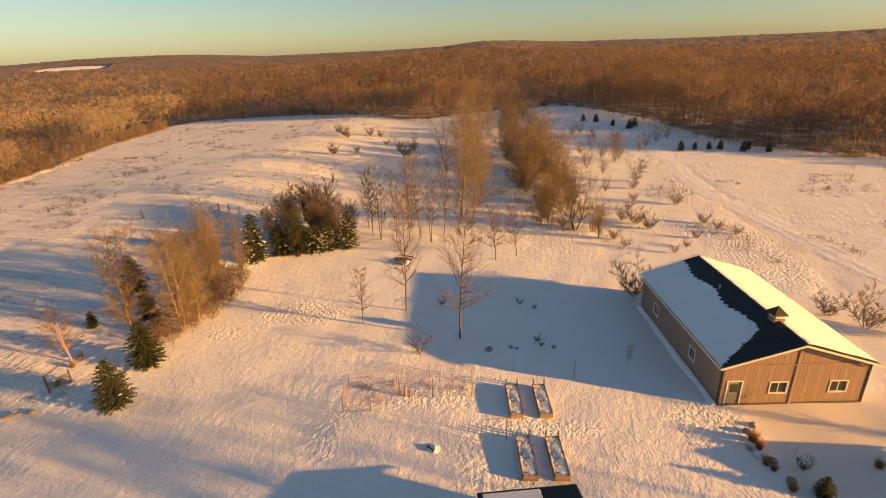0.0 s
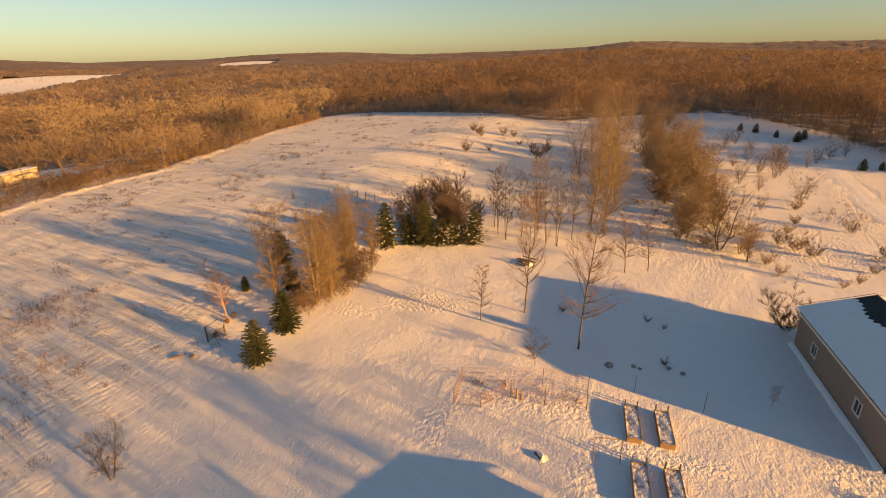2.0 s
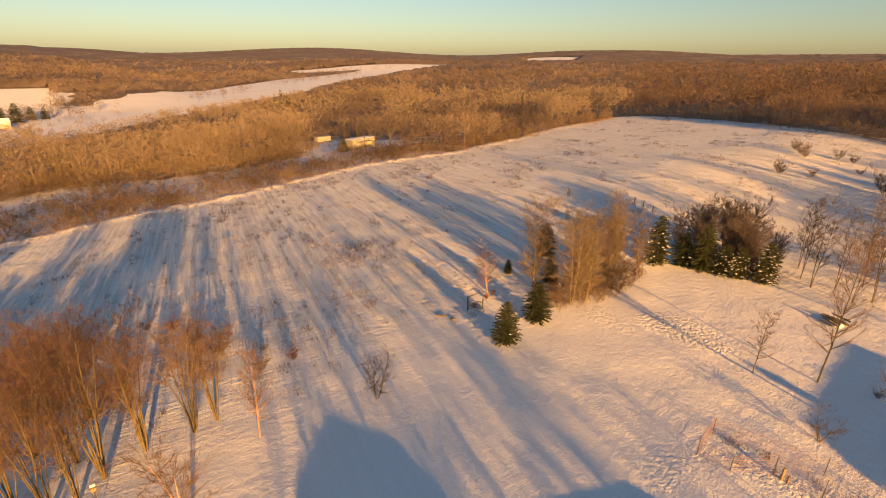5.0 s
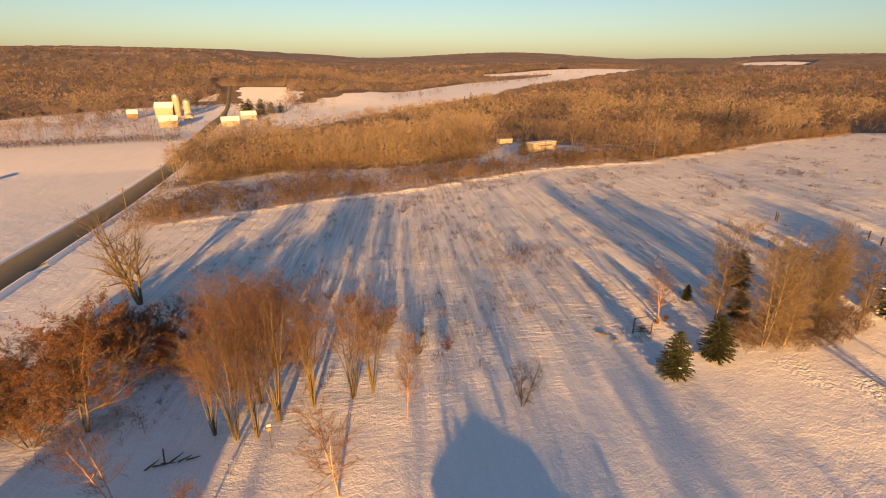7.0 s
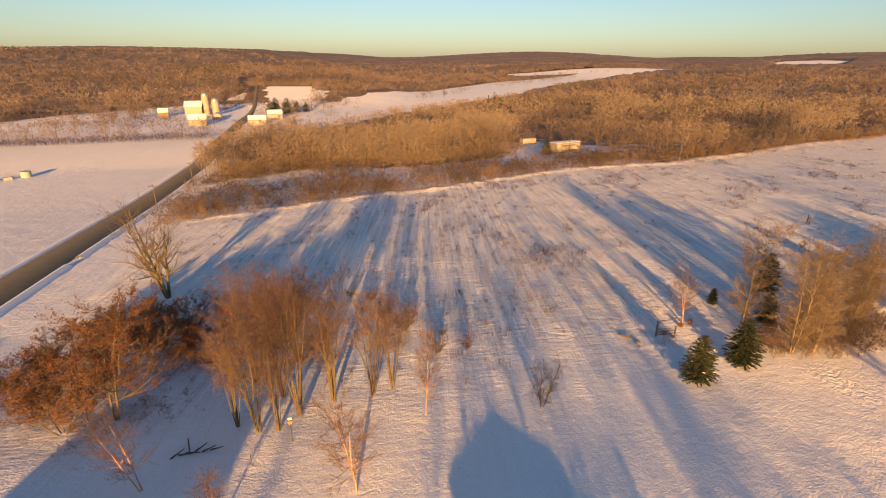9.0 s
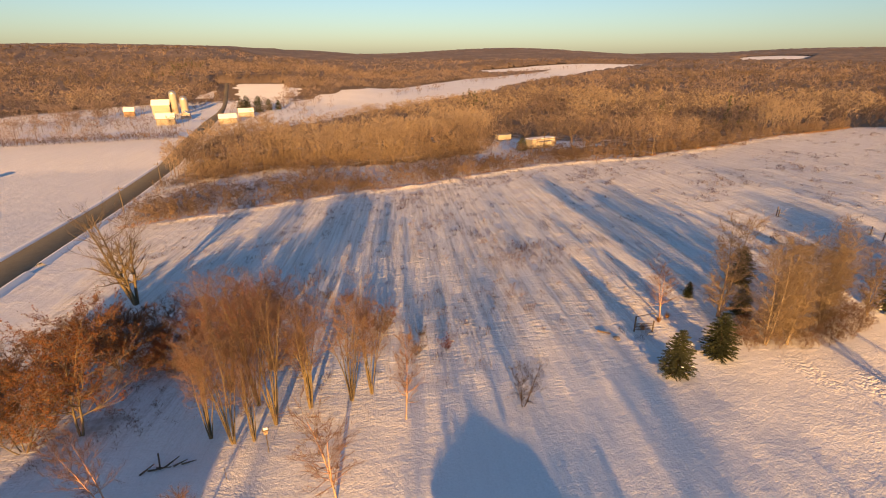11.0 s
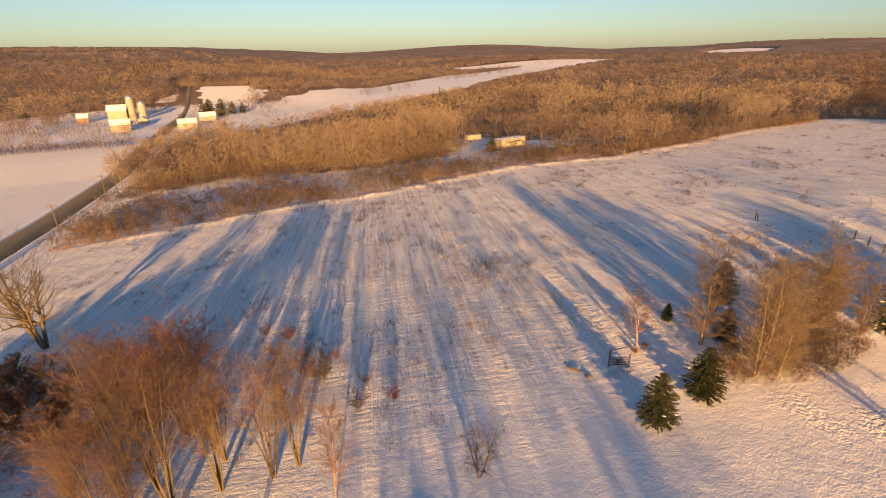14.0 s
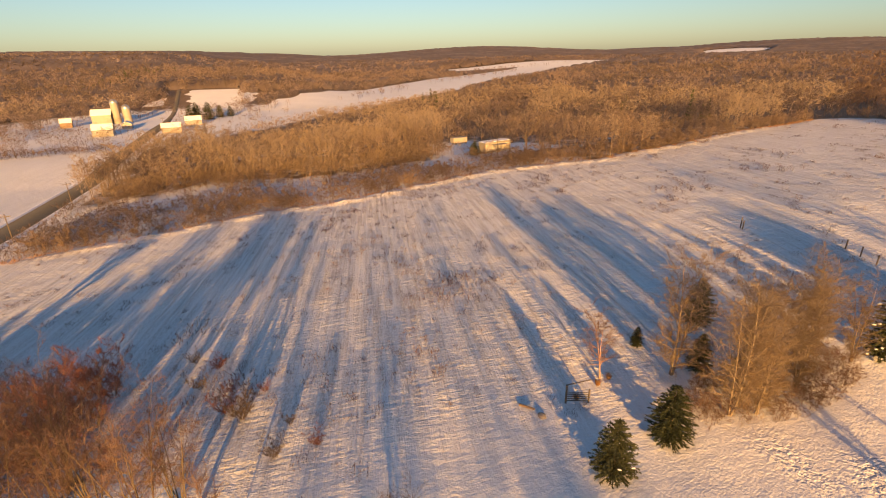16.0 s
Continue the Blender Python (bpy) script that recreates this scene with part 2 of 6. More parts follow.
def part(name, bm, material, parent, label=""):
    """One bmesh as one mesh object under a thing or a part."""
    me = bpy.data.meshes.new(name)
    bm.normal_update()
    bm.to_mesh(me)
    bm.free()
    me.materials.append(material)
    ob = new(name, me)
    ob.parent = parent
    if label:
        tagged(ob, label)
    return ob


def child(name, me, parent, label=""):
    ob = new(name, me)
    ob.parent = parent
    if label:
        tagged(ob, label)
    return ob


def thing(name, m, label, category, group="", kind=""):
    ob = new(name)
    ob.empty_display_size = 0.2
    ob.matrix_world = m
    return tagged(ob, label, category, group, kind)


def box(x0, x1, y0, y1, z0, z1, bevel=0.0, bm=None):
    own = bmesh.new()
    bmesh.ops.create_cube(own, size=1.0)
    for v in own.verts:
        v.co = Vector(((x0 + x1) / 2 + v.co.x * (x1 - x0), (y0 + y1) / 2 + v.co.y * (y1 - y0), (z0 + z1) / 2 + v.co.z * (z1 - z0)))
    if bevel:
        bmesh.ops.bevel(own, geom=own.edges[:], offset=bevel, segments=1, affect="EDGES")
    if bm is None:
        return own
    return join(bm, own)


def join(bm, other):
    me = bpy.data.meshes.new("joining")
    other.to_mesh(me)
    other.free()
    bm.from_mesh(me)
    bpy.data.meshes.remove(me)
    return bm


def prism(points, depth, axis="y", start=0.0):
    """An outline of (a, z) points, drawn out along y (or x)."""
    bm = bmesh.new()
    rings = []
    for d in (start, start + depth):
        rings.append([bm.verts.new((a, d, z) if axis == "y" else (d, a, z)) for a, z in points])
    bm.faces.new(rings[0])
    bm.faces.new(rings[1][::-1])
    n = len(points)
    for i in range(n):
        bm.faces.new((rings[0][i], rings[1][i], rings[1][(i + 1) % n], rings[0][(i + 1) % n]))
    bmesh.ops.recalc_face_normals(bm, faces=bm.faces)
    return bm


def rod(p, q, r0, r1=None, sides=6, bm=None):
    """A round bar from p to q."""
    p, q = Vector(p), Vector(q)
    own = bmesh.new()
    bmesh.ops.create_cone(own, cap_ends=True, segments=sides, radius1=r0, radius2=r1 if r1 is not None else r0, depth=(q - p).length)
    m = Matrix.Translation((p + q) / 2) @ (q - p).to_track_quat("Z", "Y").to_matrix().to_4x4()
    bmesh.ops.transform(own, matrix=m, verts=own.verts)
    return own if bm is None else join(bm, own)


def height(x, y):
    return float(ground(x, y))


def stand(x, y, turn=0.0, sink=0.0):
    return pose(x, y, height(x, y) - sink, 0, 0, turn)


# ---- the land ----
def inside(x, y, poly):
    x, y = np.asarray(x, float), np.asarray(y, float)
    hit = np.zeros(x.shape, bool)
    for (ax, ay), (bx, by) in zip(poly, poly[1:] + poly[:1]):
        if ay != by:
            hit ^= ((ay > y) != (by > y)) & (x < (bx - ax) * (y - ay) / (by - ay) + ax)
    return hit


FARM_FIELD = [(-64, -36), (-114, -32), (-115, -6), (-118, 10), (-116, 30), (-121.5, 68), (-113, 95), (-118, 108), (-122, 130), (-130, 154), (-133, 168), (-138, 198), (-144, 218), (-140, 228), (-123, 229), (-95, 221), (-60, 200), (-48, 194), (-34, 187), (-22, 187), (-12, 196), (10, 208), (28, 216), (39, 203), (50, 179), (54, 158), (57, 146), (61, 134), (68, 127), (82, 115), (150, 90), (400, 60), (400, -400), (-60, -400)]
ROAD_FIELD = [(-50, -29), (-114, -30), (-150, -33), (-262, -30), (-262, -60), (-258, -122), (-250, -400), (-50, -400)]
VALLEY = [(-235, -400), (-248, -44), (-262, -33), (-326, 29), (-380, 67), (-455, 160), (-517, 226), (-704, 379), (-904, 606), (-1050, 780), (-1300, 1090), (-1330, 1060), (-1180, 720), (-1001, 537), (-755, 264), (-543, 96), (-500, 12), (-535, 10), (-535, -50), (-500, -44), (-452, -66), (-432, -112), (-395, -150), (-345, -180), (-310, -400)]
FAR_PATCH = [(-1540, 1640), (-1790, 1960), (-1860, 2200), (-1600, 2080), (-1480, 1890)]
UPPER_FIELD = [(-985, 420), (-1060, 620), (-1120, 800), (-1180, 965), (-1290, 975), (-1220, 790), (-1150, 600), (-1080, 420)]
TRAILER_YARD = [(-146, 66), (-196, 80), (-196, 93), (-166, 97), (-158, 104), (-146, 104)]
BRUSH = [(-115, -32), (-158, -33), (-170, 3), (-154, 27), (-147, 36), (-154, 58), (-140, 77), (-122, 92), (-108, 94), (-110, 68), (-110, 30), (-110, 10), (-110, -6), (-108, -31)]
CLEARINGS = [FARM_FIELD, ROAD_FIELD, VALLEY, FAR_PATCH, UPPER_FIELD, TRAILER_YARD, BRUSH]
LANE = [(-128, -38), (-138, -34), (-147, -27), (-153, -19), (-149, 0), (-144, 28), (-142, 55), (-149, 75), (-150, 92)]


def off_lane(x, y):
    """Distance from the snowy lane that runs between the brush and the woods."""
    x, y = np.asarray(x, float), np.asarray(y, float)
    best = np.full(x.shape, 1e9)
    for (ax, ay), (bx, by) in zip(LANE, LANE[1:]):
        t = np.clip(((x - ax) * (bx - ax) + (y - ay) * (by - ay)) / ((bx - ax) ** 2 + (by - ay) ** 2), 0, 1)
        best = np.minimum(best, np.hypot(x - ax - t * (bx - ax), y - ay - t * (by - ay)))
    return best


def woods(x, y):
    """Whether trees close their canopy there."""
    free = np.zeros(np.shape(x), bool)
    for poly in CLEARINGS:
        free |= inside(x, y, poly)
    return ~free & (off_lane(x, y) > 5.5)


def steps(a, b, near, far):
    """Lines from -far to far: even steps between a and b, then ever wider."""
    mid = list(np.arange(a, b + near / 2, near))
    lo, hi, d = [mid[0]], [mid[-1]], near
    while hi[-1] < far or lo[-1] > -far:
        d *= 1.06
        if hi[-1] < far:
            hi.append(hi[-1] + d)
        if lo[-1] > -far:
            lo.append(lo[-1] - d)
    return np.array(lo[:0:-1] + mid + hi[1:])


def make_ground():
    xs, ys = steps(-128, 42, 1.1, 4600), steps(-46, 186, 1.15, 4600)
    gx, gy = np.meshgrid(xs, ys)
    r = np.random.default_rng(5)
    z = ground(gx, gy)
    near = (1 - ramp(np.hypot(gx, gy), 150, 320))
    z = z + near * 0.05 * (np.sin(gx * 0.9 + 1.7 * np.sin(gy * 0.31)) * np.sin(gy * 0.8 + 1.3 * np.sin(gx * 0.27)) + 0.8 * (r.random(gx.shape) - 0.5))
    rim = np.array(FARM_FIELD[1:13], float)
    z = z + (0.46 + 0.24 * np.sin(gy * 0.9) * np.sin(gy * 0.23 + 1)) * np.exp(-((gx + 0.4 - np.interp(gy, rim[:, 1], rim[:, 0])) / 1.3) ** 2) * ramp(gy, -30, -20) * (1 - ramp(gy, 170, 200))
    wood = woods(gx, gy)
    n, m = gx.shape
    idx = np.arange(n * m).reshape(n, m)
    quads = np.stack([idx[:-1, :-1], idx[:-1, 1:], idx[1:, 1:], idx[1:, :-1]], -1).reshape(-1, 4)
    me = raw_mesh("ground", np.stack([gx, gy, z], -1).reshape(-1, 3), quads, SNOW, smooth=True)
    brush = inside(gx, gy, BRUSH) & ~inside(gx, gy, FARM_FIELD)
    stub = np.where(inside(gx, gy, FARM_FIELD), 0.10 + 0.90 * np.maximum(ramp(-gx, 27, 46), ramp(gy, 58, 82)), 0.1) * np.where(gx > 16, 0.35, 1.0)
    stub = np.where(inside(gx, gy, ROAD_FIELD), 0.35, stub)
    far = ramp(np.hypot(gx, gy), 150, 400)
    lit = np.where(wood | (gx < -430), np.where(np.hypot(gx, gy) < 235, 1.02, 1.28), np.where(brush, 0.74, 0.0)) * ramp(off_lane(gx, gy), 2.5, 6.5)
    for _ in range(3):
        lit[1:-1, 1:-1] = (lit[1:-1, 1:-1] * 2 + lit[:-2, 1:-1] + lit[2:, 1:-1] + lit[1:-1, :-2] + lit[1:-1, 2:]) / 6
    for cx, cy, rx, ry, k in ((-31.5, 47, 3.2, 8.5, 0.86), (-25.5, 67, 7.5, 4.2, 1.0), (11, 92, 6, 22, 0.66), (-3, 80, 5, 12, 0.62), (-41, -14, 9, 8, 0.80), (18.8, 28.6, 0.7, 4.4, 0.85), (-6, 33.6, 4.6, 1.8, 0.55), (-35, 0, 6, 8, 0.64), (-46, -10, 11, 8, 0.78), (-55, -17, 8, 7, 0.78), (27, 84, 4, 14, 0.6), (-36.6, 35.0, 1.6, 2.6, 0.7), (18.6, 31.6, 0.9, 1.3, 0.95), (-28.9, 30.4, 1.4, 1.4, 0.66), (-30.0, 36.0, 1.4, 1.4, 0.66)):
        d = ((gx - cx) / rx) ** 2 + ((gy - cy) / ry) ** 2
        lit = np.maximum(lit, k * (1 - ramp(d, 0.45, 1.25)))
    pack = ramp(gx, 19.0, 20.2) * (1 - ramp(gy, 33.5, 36.0)) * (1 - ramp(gx, 60, 80)) * ramp(gy, 5, 12)
    track = np.abs(gx - 41.0) < 2.2
    pack = np.maximum(pack, np.where(track & (gy > 30) & (gy < 120), 0.55, 0.0))
    pack = np.maximum(pack, 0.12 * ramp(gx, 34, 42) * ramp(gy, 50, 60))
    tramp = np.zeros(gx.shape)
    for cx, cy, rx, ry, k in ((-19.5, 46.3, 5.0, 2.6, 1.0), (-25.5, 42.0, 3.2, 1.6, 0.4), (-10.5, 28.5, 1.2, 3.2, 0.4), (-4.5, 32.6, 5.5, 1.4, 0.35), (4.2, 29.8, 5.0, 1.2, 0.35), (2.2, 26.5, 3.5, 4.5, 0.22), (16.5, 30.5, 2.6, 3.5, 0.3), (35, 66, 5, 14, 0.8), (37, 95, 4, 20, 0.7), (25, 78, 7, 12, 0.5)):
        tramp = np.maximum(tramp, k * (1 - ramp(((gx - cx) / rx) ** 2 + ((gy - cy) / ry) ** 2, 0.3, 1.2)))
    for name, val in (("stubble", stub), ("litter", lit), ("packed", pack), ("tramp", tramp)):
        at = me.attributes.new(name, "FLOAT", "POINT")
        at.data.foreach_set("value", val.ravel().astype(np.float32))
    return tagged(new("ground", me), "snow-covered farmland with dry stubble showing through", "ground", kind="structure")


make_ground()


def far_field(name, low, high, label):
    """A distant snowfield between two edge lines, draped on the land."""
    n, m = 40, 8
    def line(points):
        p = np.array(points, float)
        d = np.r_[0, np.cumsum(np.hypot(*np.diff(p, axis=0).T))]
        t = np.linspace(0, d[-1], n)
        return np.stack([np.interp(t, d, p[:, 0]), np.interp(t, d, p[:, 1])], -1)
    a, b = line(low), line(high)
    w = np.linspace(0, 1, m)[None, :, None]
    p = a[:, None] * (1 - w) + b[:, None] * w
    wav = np.sin(np.arange(n) * 0.55)[:, None] * np.array([1.0, -1.0]) + 0.7 * np.sin(np.arange(n) * 1.1 + 2)[:, None]
    p[:, [0, -1], 1] += wav * 0.05 * np.hypot(*(b - a).T)[:, None]
    z = ground(p[..., 0], p[..., 1]) + 0.35
    z[:, [0, -1]] -= 0.5
    idx = np.arange(n * m).reshape(n, m)
    q = np.stack([idx[:-1, :-1], idx[:-1, 1:], idx[1:, 1:], idx[1:, :-1]], -1).reshape(-1, 4)
    me = raw_mesh(name, np.concatenate([p, z[..., None]], -1).reshape(-1, 3), q, SNOW, smooth=True)
    return tagged(new(name, me), label, "ground", kind="structure")


far_field("ground_far_field", [(-420, 118), (-455, 160), (-517, 226), (-704, 379), (-904, 606), (-1050, 780), (-1300, 1090)], [(-425, 5), (-500, 62), (-560, 108), (-755, 264), (-1001, 537), (-1180, 720), (-1330, 1060)], "long distant snowfield between wooded slopes")
far_field("ground_hill_field", [(-428, -28), (-470, -30), (-500, -32), (-535, -34)], [(-428, 10), (-470, 22), (-500, 28), (-530, 24)], "distant snowfield beside the road")
far_field("ground_hill_field", [(-465, -62), (-495, -61), (-525, -60)], [(-465, -46), (-495, -46), (-525, -47)], "small distant snowfield beside the road")
far_field("ground_upper_field", UPPER_FIELD[:4], UPPER_FIELD[:3:-1], "narrow snowfield above the long valley field")
far_field("ground_ridge_field", [FAR_PATCH[0], FAR_PATCH[4], FAR_PATCH[3]], [(-1620, 1700), FAR_PATCH[1], FAR_PATCH[2]], "snowfield on the far ridge")


# ---- bare trees ----
def unit(v):
    return v / np.maximum(np.linalg.norm(v, axis=-1, keepdims=True), 1e-9)


def frames(d):
    a = np.where(np.abs(d[:, 2:3]) > 0.9, np.array([[1.0, 0, 0]]), np.array([[0, 0, 1.0]]))
    u = unit(np.cross(d, a))
    return u, np.cross(d, u)


def tubes(seg, sides):
    """Tapered bars: rows of p, q, r0, r1."""
    seg = np.asarray(seg, float)
    p, q, r0, r1 = seg[:, :3], seg[:, 3:6], seg[:, 6:7], seg[:, 7:8]
    u, v = frames(unit(q - p))
    ang = np.arange(sides) * 2 * np.pi / sides
    ring = u[:, None] * np.cos(ang)[None, :, None] + v[:, None] * np.sin(ang)[None, :, None]
    verts = np.concatenate([p[:, None] + ring * r0[:, None], q[:, None] + ring * r1[:, None]], 1)
    i = np.arange(sides)
    j = (i + 1) % sides
    tri = np.concatenate([np.stack([i, j, j + sides], -1), np.stack([i, j + sides, i + sides], -1)])
    tris = (np.arange(len(seg))[:, None, None] * 2 * sides + tri[None]).reshape(-1, 3)
    return verts.reshape(-1, 3), tris


def spikes(seg, sides=3):
    """Fine twigs: rows of p, q, r, each a slender point."""
    seg = np.asarray(seg, float)
    p, q, r = seg[:, :3], seg[:, 3:6], seg[:, 6:7]
    u, v = frames(unit(q - p))
    ang = np.arange(sides) * 2 * np.pi / sides + 0.4
    if sides == 2:
        turn = (np.arange(len(seg)) * 2.4)[:, None]
        u = u * np.cos(turn) + v * np.sin(turn)
        verts = np.stack([p - u * r, p + u * r, q], 1)
        return verts.reshape(-1, 3), np.arange(len(seg) * 3).reshape(-1, 3)
    ring = u[:, None] * np.cos(ang)[None, :, None] + v[:, None] * np.sin(ang)[None, :, None]
    verts = np.concatenate([p[:, None] + ring * r[:, None], q[:, None]], 1)
    i = np.arange(sides)
    tri = np.stack([i, (i + 1) % sides, np.full(sides, sides)], -1)
    tris = (np.arange(len(seg))[:, None, None] * (sides + 1) + tri[None]).reshape(-1, 3)
    return verts.reshape(-1, 3), tris


def grow(seed, h, stems=1, splay=0.0, lean=0.04, r=0.011, bare=0.25, limbs=16, reach=0.34, angle=42, rise=0.35, subs=6, twigs=6, twig_len=0.7, twig_r=0.011, crook=0.03, droop=0.0, dome=0.0, short=0.72, mess=0.42):
    """Segments of a bare tree: wood (p, q, r0, r1) and twigs (p, q, r)."""
    g = np.random.default_rng(seed)
    wood, fine = [], []

    def path(p, d, length, n, r0, r1, bend, up):
        pts = [p]
        for k in range(n):
            d = unit(d + g.normal(0, bend, 3) + np.array([0, 0, up / n]))
            pts.append(pts[-1] + d * length / n)
        rad = np.linspace(r0, r1, n + 1)
        wood.extend((*pts[k], *pts[k + 1], rad[k], rad[k + 1]) for k in range(n))
        return np.array(pts), rad

    for s in range(stems):
        az = s * 2.4 + g.uniform(0, 1)
        out = np.array([math.cos(az), math.sin(az), 0.0])
        hs = h * (1.0 if s == 0 else g.uniform(short, 0.98))
        base = out * (0.05 + 0.03 * h * splay) * (stems > 1) + np.array([0, 0, -0.15])
        d = unit(np.array([0, 0, 1.0]) + out * splay + g.normal(0, lean, 3) * np.array([1, 1, 0]))
        pts, rad = path(base, d, hs, 7, r * h * (1.0 if stems == 1 else 0.72), r * h * 0.10, crook, 0.12)
        for k in range(limbs):
            f = bare + (0.98 - bare) * ((k + g.uniform(0, 1)) / limbs)
            i = min(int(f * 7), 6)
            w = f * 7 - i
            p, rr = pts[i] * (1 - w) + pts[i + 1] * w, rad[i] * (1 - w) + rad[i + 1] * w
            axis = unit(pts[i + 1] - pts[i])
            a = k * 2.39996 + g.uniform(-0.5, 0.5)
            side = np.array([math.cos(a), math.sin(a), 0.0])
            an = radians(angle * g.uniform(0.75, 1.25))
            ld = unit(axis * math.cos(an) + side * math.sin(an))
            up = (f - bare) / (1 - bare)
            length = hs * reach * ((1 - dome) * (1 - 0.72 * up) + dome * (0.5 + 0.5 * math.sin(math.pi * (0.25 + 0.6 * up)))) * g.uniform(0.6, 1.15)
            lp, lr = path(p, ld, length, 3, rr * 0.58, 0.010, 0.08 + crook, rise)
            for m in range(subs):
                q = (m + g.uniform(0.3, 1)) / subs
                j = min(int(q * 3), 2)
                b = lp[j] * (1 - (q * 3 - j)) + lp[j + 1] * (q * 3 - j)
                sd = unit(unit(lp[j + 1] - lp[j]) * 1.0 + g.normal(0, mess, 3) + np.array([0, 0, 0.25 - droop]))
                sl = length * g.uniform(0.28, 0.5)
                sp, _ = path(b, sd, sl, 1, max(lr[j] * 0.5, 0.009), 0.006, 0.05, 0.0)
                for t in range(twigs):
                    e = sp[0] + (sp[1] - sp[0]) * g.uniform(0.15, 1.0)
                    td = unit(sd * 0.9 + g.normal(0, mess, 3) + np.array([0, 0, 0.2 - droop]))
                    fine.append((*e, *(e + td * twig_len * g.uniform(0.5, 1.2)), twig_r))
    return np.array(wood), np.array(fine)


def tree_meshes(name, wood_mat, twig_mat, sides=5, **how):
    wood, fine = grow(**how)
    thick = wood[wood[:, 6] > 0.016]
    thin = wood[wood[:, 6] <= 0.016]
    a, at = tubes(thick, sides)
    b, bt = spikes(thin[:, :7], 2)
    fine[:, 6] *= 1.25
    c, ct = spikes(fine, 2)
    return raw_mesh(name + "_trunk", a, at, wood_mat, smooth=True), raw_mesh(name + "_crown", np.concatenate([b, c]), np.concatenate([bt, ct + len(b)]), twig_mat)


KINDS = {}


def kind_of_tree(key, wood_mat, twig_mat, count=3, **how):
    KINDS[key] = [(*tree_meshes(key, wood_mat, twig_mat, seed=hash_of(key) + i * 31, **how), how["h"]) for i in range(count)]


def hash_of(text):
    return sum(ord(c) * (i + 7) for i, c in enumerate(text))


def plant(key, x, y, h, label, turn=None, which=0, name="tree", category="tree", group="", lean=0.0, lean_to=0.0, wide=1.0, trunk="trunk"):
    a, b, own = KINDS[key][which % len(KINDS[key])]
    s = h / own
    turn = (x * 53 + y * 29) % 360 if turn is None else turn
    m = stand(x, y) @ Matrix.Rotation(radians(lean_to), 4, "Z") @ Matrix.Rotation(radians(lean), 4, "Y") @ Matrix.Rotation(radians(turn - lean_to), 4, "Z")
    ob = thing(name, m @ Matrix.Diagonal((s * wide, s * wide, s, 1)), label, category, group)
    child(trunk, a, ob)
    child("crown", b, ob, "bare twigs")
    return ob



# ---- woods ----
def scatter(name, spots, heights, templates, mats, label, category, seed):
    """Joins one template tree at each spot into a single mesh."""
    g = np.random.default_rng(seed)
    vs, ts, ss, base = [], [], [], 0
    z = ground(spots[:, 0], spots[:, 1])
    pick = g.integers(len(templates), size=len(spots))
    turn, wide = g.uniform(0, 6.28, len(spots)), g.uniform(0.85, 1.25, len(spots))
    for k, (v, t, s) in enumerate(templates):
        w = np.nonzero(pick == k)[0]
        if not len(w):
            continue
        c, n = np.cos(turn[w])[:, None], np.sin(turn[w])[:, None]
        sx = (heights[w] * wide[w])[:, None]
        x = (v[None, :, 0] * c - v[None, :, 1] * n) * sx + spots[w, 0:1]
        y = (v[None, :, 0] * n + v[None, :, 1] * c) * sx + spots[w, 1:2]
        zz = v[None, :, 2] * heights[w][:, None] + z[w][:, None]
        vs.append(np.stack([x, y, zz], -1).reshape(-1, 3))
        ts.append((np.arange(len(w))[:, None, None] * len(v) + t[None] + base).reshape(-1, 3))
        ss.append(np.tile(s, len(w)))
        base += len(w) * len(v)
    me = raw_mesh(name, np.concatenate(vs), np.concatenate(ts), mats, np.concatenate(ss))
    return tagged(new(name, me), label, category, kind="stuff")


def spread(x0, x1, y0, y1, cell, seed, keep):
    g = np.random.default_rng(seed)
    gx, gy = np.meshgrid(np.arange(x0, x1, cell), np.arange(y0, y1, cell))
    x, y = (gx + g.uniform(-0.5, 0.5, gx.shape) * cell).ravel(), (gy + g.uniform(-0.5, 0.5, gx.shape) * cell).ravel()
    ok = keep(x, y)
    return np.stack([x[ok], y[ok]], -1), g


def seen_side(x, y):
    """The half of the land that lies north and west."""
    a = np.degrees(np.arctan2(x, y))
    return (a > -122) & (a < 50)


